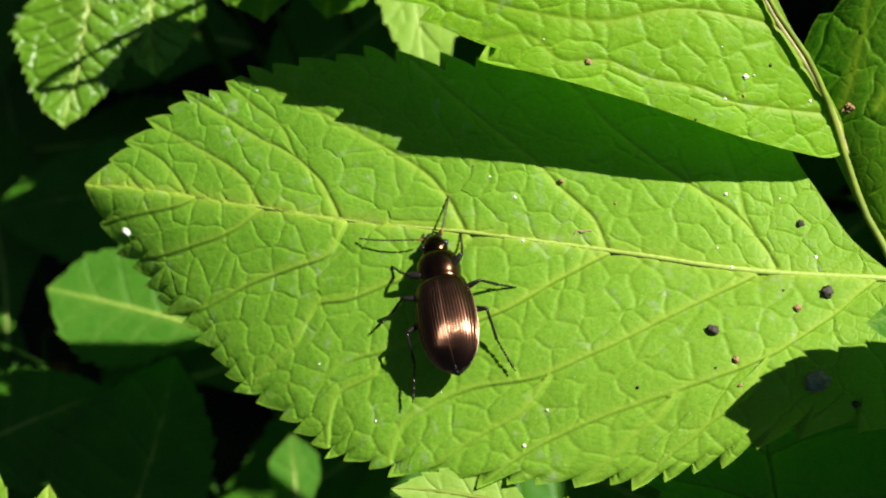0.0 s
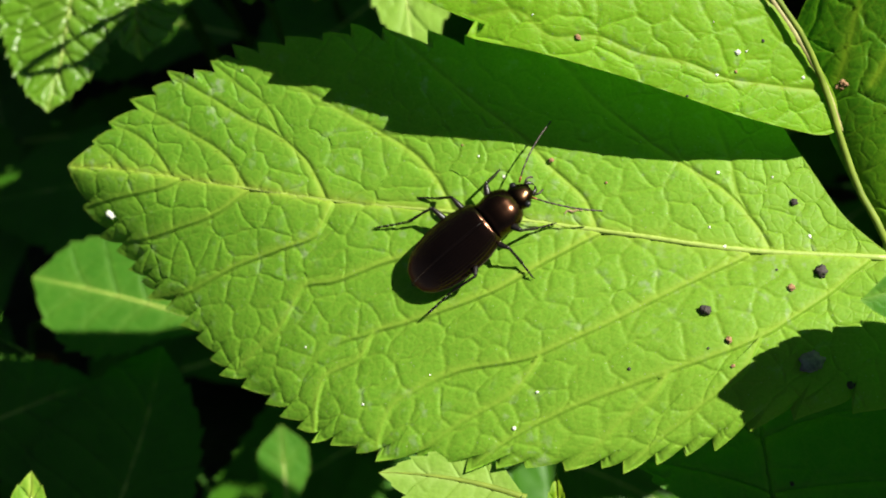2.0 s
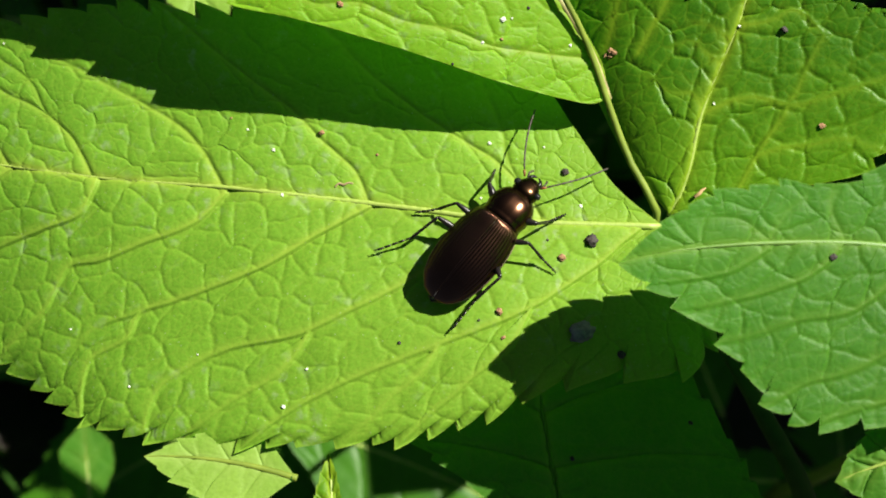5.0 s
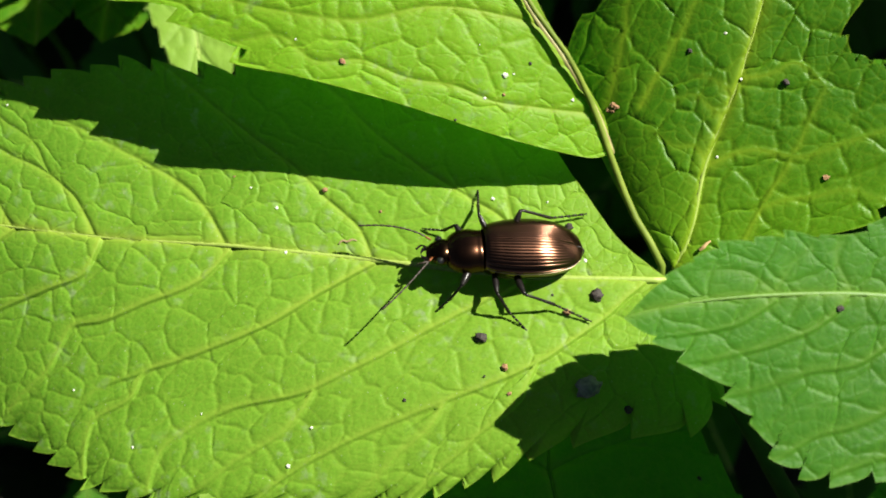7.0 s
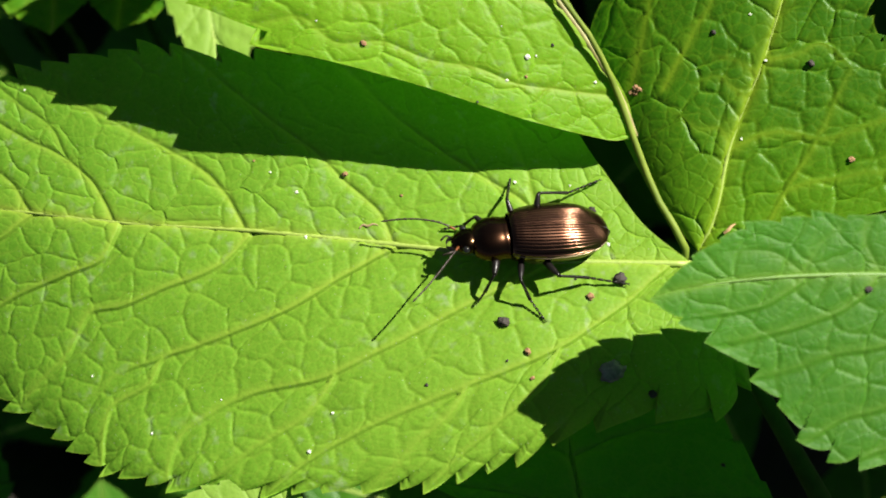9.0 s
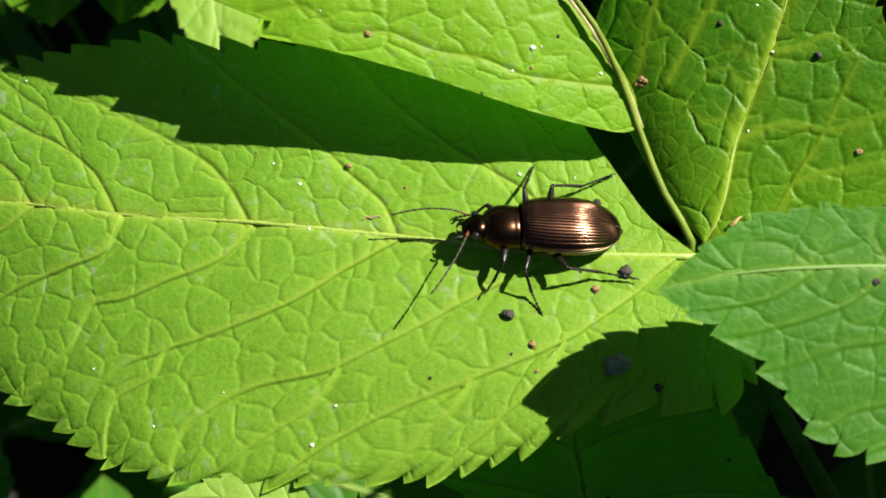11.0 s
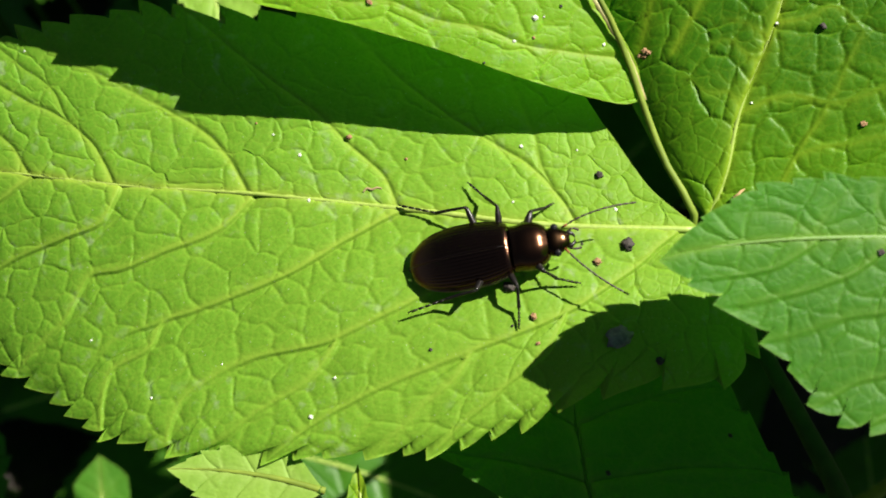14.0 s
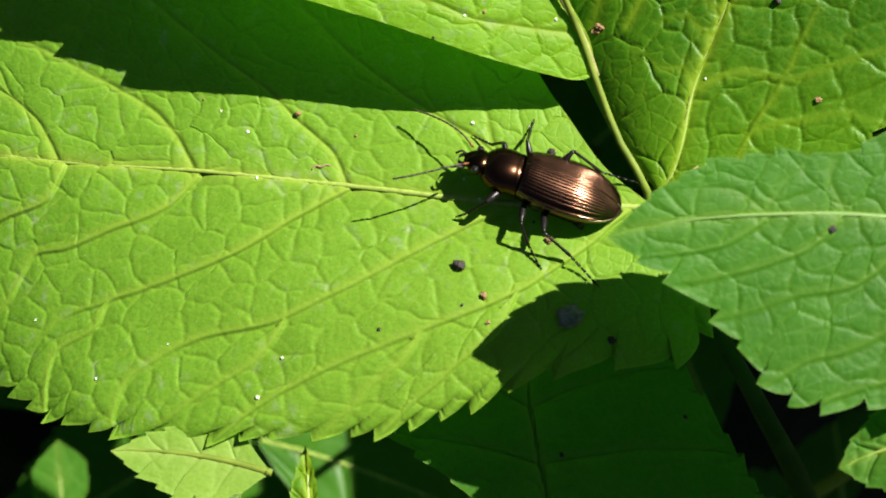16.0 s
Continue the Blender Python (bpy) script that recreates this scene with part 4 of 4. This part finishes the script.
def elytron(parent, sign):
    """One wing case with nine striae, from the suture round to its turned-down rim."""
    x = -0.64 + 0.795 * (0.5 - 0.5 * np.cos(np.pi * np.linspace(0, 1, 150))) * 0.5 + 0.795 * np.linspace(0, 1, 150) * 0.5
    width = np.maximum(profile([(-0.64, 0.03), (-0.627, 0.082), (-0.60, 0.122), (-0.55, 0.168), (-0.45, 0.216), (-0.33, 0.242), (-0.18, 0.251), (-0.05, 0.244), (0.036, 0.229), (0.115, 0.207), (0.155, 0.186)], x), 0.004)
    tall = np.maximum(profile([(-0.64, 0.01), (-0.60, 0.040), (-0.52, 0.085), (-0.42, 0.126), (-0.30, 0.153), (-0.15, 0.165), (0.0, 0.168), (0.10, 0.166), (0.14, 0.160), (0.155, 0.15)], x), 0.004)
    even = np.ones(9) / 9
    width, tall = (np.convolve(np.pad(q, 4, mode="reflect", reflect_type="odd"), even, mode="valid") for q in (width, tall))
    width, tall = np.maximum(width, 0.004), np.maximum(tall, 0.004)
    a = np.linspace(0, 1, 230)
    across = np.clip(a / 0.86, 0, 1)
    side = np.clip((a - 0.86) / 0.14, 0, 1)
    groove = np.zeros_like(a)
    for k in range(9):
        groove += np.exp(-(((across - (k + 0.8) / 9.6) / 0.017) ** 2))
    convex = np.abs(np.sin(np.pi * (across * 9.6 - 0.8)))
    ends = np.clip((x + 0.56) / 0.14, 0, 1)[:, None] * np.clip((0.155 - x) / 0.03, 0.2, 1)[:, None]
    # A gently gabled back, rounded over at the rim and turned down at the side.
    roof = 1 - 0.50 * across**2 - 0.22 * across**7
    y = sign * width[:, None] * (across ** 0.98 * (1 - 0.10 * side**2))[None]
    z = BODY_Z + 0.035 + tall[:, None] * roof[None] - np.clip(tall / 0.15, 0, 1)[:, None] * 0.115 * side[None]
    z = z + (0.0003 * convex - 0.0032 * groove)[None] * ends - 0.004 * np.exp(-((a / 0.015) ** 2))[None]
    z = z + 0.009 * np.exp(-(((a - 0.86) / 0.022) ** 2))[None] * ends
    gap = sign * 0.0015
    P = np.stack([np.repeat(x[:, None], len(a), 1), y + gap, z], 2) * CM
    edge = P[6:-3:4, int(0.88 * len(a))] / CM
    if sign < 0:
        P = P[:, ::-1]
    # Mask of the striae, whose shadow the material puts into the colour.
    lines = np.repeat(np.clip(groove, 0, 1)[None], len(x), 0) * ends
    lines = lines[:, ::-1] if sign < 0 else lines
    case = sheet("wing_case", P[::-1], len(x), len(a), ELYTRA, parent, lines[::-1], label="coppery wing case with fine lengthwise grooves")
    part("rim", tube(bmesh.new(), edge, [0.003, 0.006, 0.006, 0.005], 6), RIM, case, "pale bronze rim of the wing case")
    return case


def shell(name, parent, material, xs, width, tall, base, n=60, m=60, label="", dent=0.0):
    """A closed rounded body section along x."""
    x = np.linspace(xs[0], xs[1], n)
    w, h = np.maximum(profile(width, x), 0.003), np.maximum(profile(tall, x), 0.003)
    ang = np.linspace(0, 2 * np.pi, m)
    up, low = np.clip(np.sin(ang), 0, 1), np.clip(-np.sin(ang), 0, 1)
    y = w[:, None] * np.sign(np.cos(ang))[None] * np.abs(np.cos(ang))[None] ** 0.85
    z = base + h[:, None] * up[None] ** 0.9 - 0.55 * h[:, None] * low[None]
    z = z - dent * np.exp(-((y / 0.008) ** 2)) * up[None]
    P = np.stack([np.repeat(x[:, None], m, 1), y, z], 2) * CM
    return sheet(name, P, n, m, material, parent, label=label)


def jointed(points, radii, n=26):
    bm = bmesh.new()
    tube(bm, points, radii, 8, n)
    return bm


LEGS = [  # side, hip, knee, end of the shin, foot
    (-1, (0.25, -0.10), (0.36, -0.24), (0.46, -0.23), (0.62, -0.24)),
    (-1, (0.06, -0.14), (0.09, -0.34), (0.06, -0.46), (0.02, -0.58)),
    (-1, (-0.10, -0.16), (-0.16, -0.35), (-0.40, -0.36), (-0.66, -0.44)),
    (1, (0.25, 0.10), (0.29, 0.26), (0.38, 0.34), (0.45, 0.40)),
    (1, (0.06, 0.14), (0.10, 0.33), (0.05, 0.46), (-0.03, 0.62)),
    (1, (-0.10, 0.16), (-0.20, 0.35), (-0.44, 0.36), (-0.72, 0.44)),
]


def make_leg(parent, k):
    side, hip, knee, shin, foot = LEGS[k]
    o = np.array((*hip, 0.13 + 0.14 * hip[0]))
    joint, heel, toe = np.array((*knee, 0.20)) - o, np.array((*shin, 0.06)) - o, np.array((*foot, 0.008)) - o
    thick = (0.034, 0.027, 0.029)[k % 3]
    bm = jointed([(0, 0, 0), joint * 0.25, joint * 0.6, joint], [thick * 0.7, thick, thick * 0.9, thick * 0.5], 14)
    ob = part("leg", bm, BLACK, parent, "black jointed leg")
    ob.location = Vector(o) * CM
    bm = jointed([joint, joint * 0.5 + heel * 0.5 + (0, 0, 0.005), heel], [0.012, 0.012, 0.015], 12)
    rng = np.random.RandomState(k)
    bm.faces.ensure_lookup_table()
    spines = [bm.faces[int(j)] for j in rng.choice(np.arange(16, len(bm.faces) - 2), 9, replace=False)]
    bmesh.ops.poke(bm, faces=spines, offset=0.028 * CM)
    part("shin", bm, BLACK, ob)
    bm = bmesh.new()
    for j in range(5):
        a, b = heel + (toe - heel) * j / 5, heel + (toe - heel) * (j + 0.9) / 5
        tube(bm, [a, (a + b) / 2, b], [0.006, 0.010, 0.0105], 7)
    for s in (-1, 1):
        away = (toe - heel) / np.linalg.norm(toe - heel)
        tip = toe + away * 0.03 + np.array((-away[1], away[0], -0.2)) * 0.012 * s
        tube(bm, [toe - away * 0.02, toe + away * 0.015 + (0, 0, 0.006), tip], [0.006, 0.005, 0.001], 5)
    part("foot", bm, BLACK, ob)
    return ob


def make_antenna(parent, side):
    o = np.array((0.565, 0.08 * side, 0.19))
    path = spline([(0, 0, 0), (0.09, 0.055 * side, 0.02), (0.25, 0.135 * side, 0.0), (0.41, 0.195 * side, -0.05), (0.54, 0.23 * side, -0.10)], 12)
    fine = spline(path[1:], 80)
    beads = [0.0050 + 0.0032 * math.sin(math.pi * ((10 * k / 79.0) % 1.0)) for k in range(80)]
    bm = tube(bmesh.new(), fine, beads[:-2] + [0.0045, 0.0025], 8)
    ob = part("antenna", bm, FEELER, parent, "thin dark jointed antenna with an orange base")
    ob.location = Vector(o) * CM
    bm = bmesh.new()
    a, b = path[0], path[1]
    tube(bm, [a, a + (b - a) * 0.5, b - (b - a) * 0.05], [0.007, 0.010, 0.008], 8)
    part("antenna_base", bm, ORANGE, ob, "orange base of the antenna")
    return ob


def make_beetle():
    bug = tagged(empty("beetle"), "coppery black ground beetle with grooved wing cases walking on the leaf", "beetle")
    for sign in (1, -1):
        elytron(bug, sign)
    shell("abdomen", bug, BLACK, (-0.665, 0.12), [(-0.665, 0.01), (-0.62, 0.085), (-0.5, 0.16), (-0.33, 0.215), (-0.15, 0.230), (0.05, 0.212), (0.12, 0.16)],
          [(-0.665, 0.02), (-0.55, 0.08), (-0.3, 0.14), (0.0, 0.155), (0.12, 0.12)], BODY_Z - 0.015, label="black underside and tail tip")
    bm = bmesh.new()
    tube(bm, [(-0.50, 0, BODY_Z + 0.105), (-0.57, 0, BODY_Z + 0.075), (-0.62, 0, BODY_Z + 0.05), (-0.65, 0, BODY_Z + 0.02)], [0.003, 0.014, 0.020, 0.008], 10, 16, flat=0.45)
    part("tail_tip", bm, TAIL, bug, "grey tip of the abdomen between the wing cases")
    shell("pronotum", bug, SHIELD, (0.140, 0.445), [(0.140, 0.158), (0.150, 0.172), (0.20, 0.178), (0.28, 0.188), (0.36, 0.176), (0.41, 0.148), (0.435, 0.125), (0.445, 0.105)],
          [(0.140, 0.115), (0.16, 0.138), (0.22, 0.152), (0.32, 0.148), (0.40, 0.12), (0.445, 0.085)], BODY_Z + 0.005, label="shining coppery neck shield", dent=0.006)
    bm = bmesh.new()
    tube(bm, [(0.11, 0, BODY_Z + 0.02), (0.17, 0, BODY_Z + 0.02)], [0.115, 0.115], 20, flat=0.7)
    part("waist", bm, BLACK, bug)
    shell("head", bug, HEAD, (0.40, 0.605), [(0.40, 0.085), (0.45, 0.106), (0.50, 0.113), (0.545, 0.09), (0.585, 0.062), (0.605, 0.045)],
          [(0.40, 0.07), (0.47, 0.085), (0.53, 0.07), (0.585, 0.04), (0.605, 0.02)], BODY_Z + 0.01, 40, 40, "dark bronze head")
    for sign in (1, -1):
        bm = bmesh.new()
        bmesh.ops.create_uvsphere(bm, u_segments=20, v_segments=14, radius=0.030 * CM)
        eye = part("eye", bm, EYE, bug, "round black eye")
        eye.location = Vector((0.505, 0.099 * sign, BODY_Z + 0.045)) * CM
        bm = bmesh.new()
        tube(bm, [(0.58, 0.045 * sign, BODY_Z), (0.615, 0.045 * sign, BODY_Z - 0.005), (0.636, 0.028 * sign, BODY_Z - 0.01), (0.644, 0.004 * sign, BODY_Z - 0.012)], [0.022, 0.019, 0.012, 0.003], 8, 14)
        part("jaw", bm, BLACK, bug, "curved black jaw")
        bm = bmesh.new()
        tube(bm, [(0.585, 0.06 * sign, BODY_Z - 0.02), (0.635, 0.08 * sign, BODY_Z - 0.01), (0.675, 0.07 * sign, BODY_Z - 0.05)], [0.009, 0.008, 0.01], 6, 12)
        part("palp", bm, FEELER, bug, "small dark mouth feeler")
    legs = [make_leg(bug, k) for k in range(6)]
    feelers = [make_antenna(bug, side) for side in (-1, 1)]
    return bug, legs, feelers


beetle, beetle_legs, beetle_feelers = make_beetle()

# time, x, y, heading, roll and pitch of the beetle on the leaf
BEETLE_ROWS = [
    (0.0, -1.692, -0.406, 104.0, 2.0, -6.0), (0.5, -1.698, -0.503, 79.4, 2.0, -6.0), (1.0, -1.685, -0.5, 75.4, 2.0, -6.0), (1.5, -1.661, -0.373, 82.4, 2.0, -6.0),
    (2.0, -1.372, 0.028, 39.3, 6.6, 4.0), (2.5, -0.77, -0.15, -12.1, 7.2, 13.0), (3.0, -0.173, -0.248, -1.8, 7.2, 13.0), (3.5, -0.155, -0.273, -0.8, 7.2, 13.0),
    (4.0, -0.165, -0.246, -1.2, 7.2, 13.0), (4.5, 0.15, -0.25, -2.6, 7.2, 13.0), (4.7, 0.425, -0.272, 19.0, 6.2, 9.0), (5.4, 0.62, -0.2, 75.0, 5.0, -1.2),
    (6.1, 0.72, 0.0, 135.0, 8.0, 9.0), (6.6, 0.7, 0.05, 172.0, 13.0, 9.0), (7.0, 0.66, 0.045, 184.9, 13.1, 9.0), (7.5, 0.65, 0.068, 185.6, 13.2, 9.0),
    (8.0, 0.645, 0.048, 185.7, 13.3, 9.0), (10.5, 0.761, 0.02, 193.5, 13.7, 9.0), (11.0, 0.733, 0.029, 183.0, 13.8, 9.0), (11.5, 0.734, 0.052, 186.1, 13.9, 9.0),
    (12.0, 0.749, 0.027, 186.0, 14.0, 9.0), (12.5, 0.544, 0.203, 151.8, 18.0, 9.0), (12.6, 0.43, 0.06, 186.0, 14.0, 9.0), (12.8, 0.25, -0.178, 232.5, 8.0, 18.0), (13.0, 0.161, -0.115, 242.1, 8.0, 18.0),
    (13.5, 0.14, -0.12, 241.6, 8.0, 18.0), (13.7, 0.281, -0.274, 306.3, 6.0, 14.0), (14.0, 0.397, -0.355, 367.9, 7.8, 11.0), (14.5, 0.945, -0.241, 379.9, 7.8, 11.0),
    (15.0, 1.082, -0.189, 435.5, 1.8, -3.5), (15.2, 0.876, -0.228, 509.2, 8.0, 3.0), (15.5, 0.93, -0.16, 557.0, 15.0, 9.0), (16.0, 1.087, -0.02, 525.7, 17.0, 9.0),
]


# time, and how far the right and the left antenna point away from straight ahead
FEELER_ROWS = [(0.0, 15, 72), (0.5, 62, -2), (1.0, 75, 8), (1.5, 82, 10), (2.0, 50, 25), (2.5, 34, 38), (3.0, 34, 27), (3.5, 37, 15), (4.0, 32, 20), (4.7, 30, 30), (6.0, 28, 34),
               (7.0, 18, 45), (7.5, 20, 44), (8.0, 14, 50), (9.3, 20, 45), (10.5, 8, 56), (11.0, 6, 60), (12.0, 15, 50), (12.5, 30, 30), (13.0, 18, 33), (13.5, 25, 30),
               (14.0, 46, 10), (14.5, 40, 20), (15.0, 25, 25), (15.5, 20, 30), (16.0, 25, 32)]


def place_at(t):
    cols = list(zip(*BEETLE_ROWS))
    return [float(np.interp(t, cols[0], c)) for c in cols[1:]]


def leaning(roll, pitch):
    """The body's roll to its right and its raised head; the legs stay as they stand."""
    return Matrix.Rotation(radians(roll), 4, "X") @ Matrix.Rotation(radians(-pitch), 4, "Y")


def motions():
    rows = []
    for t, x, y, heading, roll, pitch in BEETLE_ROWS:
        z = height(MAIN_Z, x, y)
        dx, dy = MAIN_Z[1] + 2 * MAIN_Z[3] * x + MAIN_Z[4] * y, MAIN_Z[2] + MAIN_Z[4] * x + 2 * MAIN_Z[5] * y
        up = Vector((-dx, -dy, 1)).normalized()
        ahead = Vector((math.cos(radians(heading)), math.sin(radians(heading)), 0))
        ahead = (ahead - ahead.dot(up) * up).normalized()
        left = up.cross(ahead)
        turn = Matrix((ahead, left, up)).transposed().to_4x4() @ leaning(roll, pitch)
        rows.append((t, Matrix.Translation(Vector((x, y, z + 0.012)) * CM) @ turn))
    walk(beetle, rows)
    # The legs step in threes while it walks or turns, and rest while it stands; the antennae feel about.
    rng = np.random.RandomState(5)
    for k, leg in enumerate(beetle_legs):
        steps, phase = [], 0.0 if k in (0, 2, 4) else math.pi
        gone, last, base = 0.0, None, leg.location.copy()
        for t in np.arange(0, 16.01, 0.1):
            p = place_at(t)
            if last is not None:
                gone += math.hypot(p[0] - last[0], p[1] - last[1]) / 0.45 + abs(p[2] - last[2]) / 70.0
                pace = math.hypot(p[0] - last[0], p[1] - last[1]) + abs(p[2] - last[2]) / 150.0
            else:
                pace = 0.0
            last = p
            swing = min(1.0, pace / 0.04) * 17 * math.sin(2 * math.pi * gone + phase)
            lift = min(1.0, pace / 0.04) * max(0.0, 9 * math.cos(2 * math.pi * gone + phase))
            side = LEGS[k][0]
            steps.append((float(t), leaning(p[3], p[4]).inverted() @ Matrix.Translation(base) @ pose(0, 0, 0, side * lift, 0, -side * swing)))
        walk(leg, steps)
    for k, feeler in enumerate(beetle_feelers):
        base, feel = feeler.location.copy(), []
        side = (-1, 1)[k]
        for t, *out in FEELER_ROWS:
            feel.append((t, Matrix.Translation(base) @ pose(0, 0, 0, rng.uniform(-4, 4), rng.uniform(-5, 3), side * (out[k] - 23))))
        walk(feeler, feel)


motions()
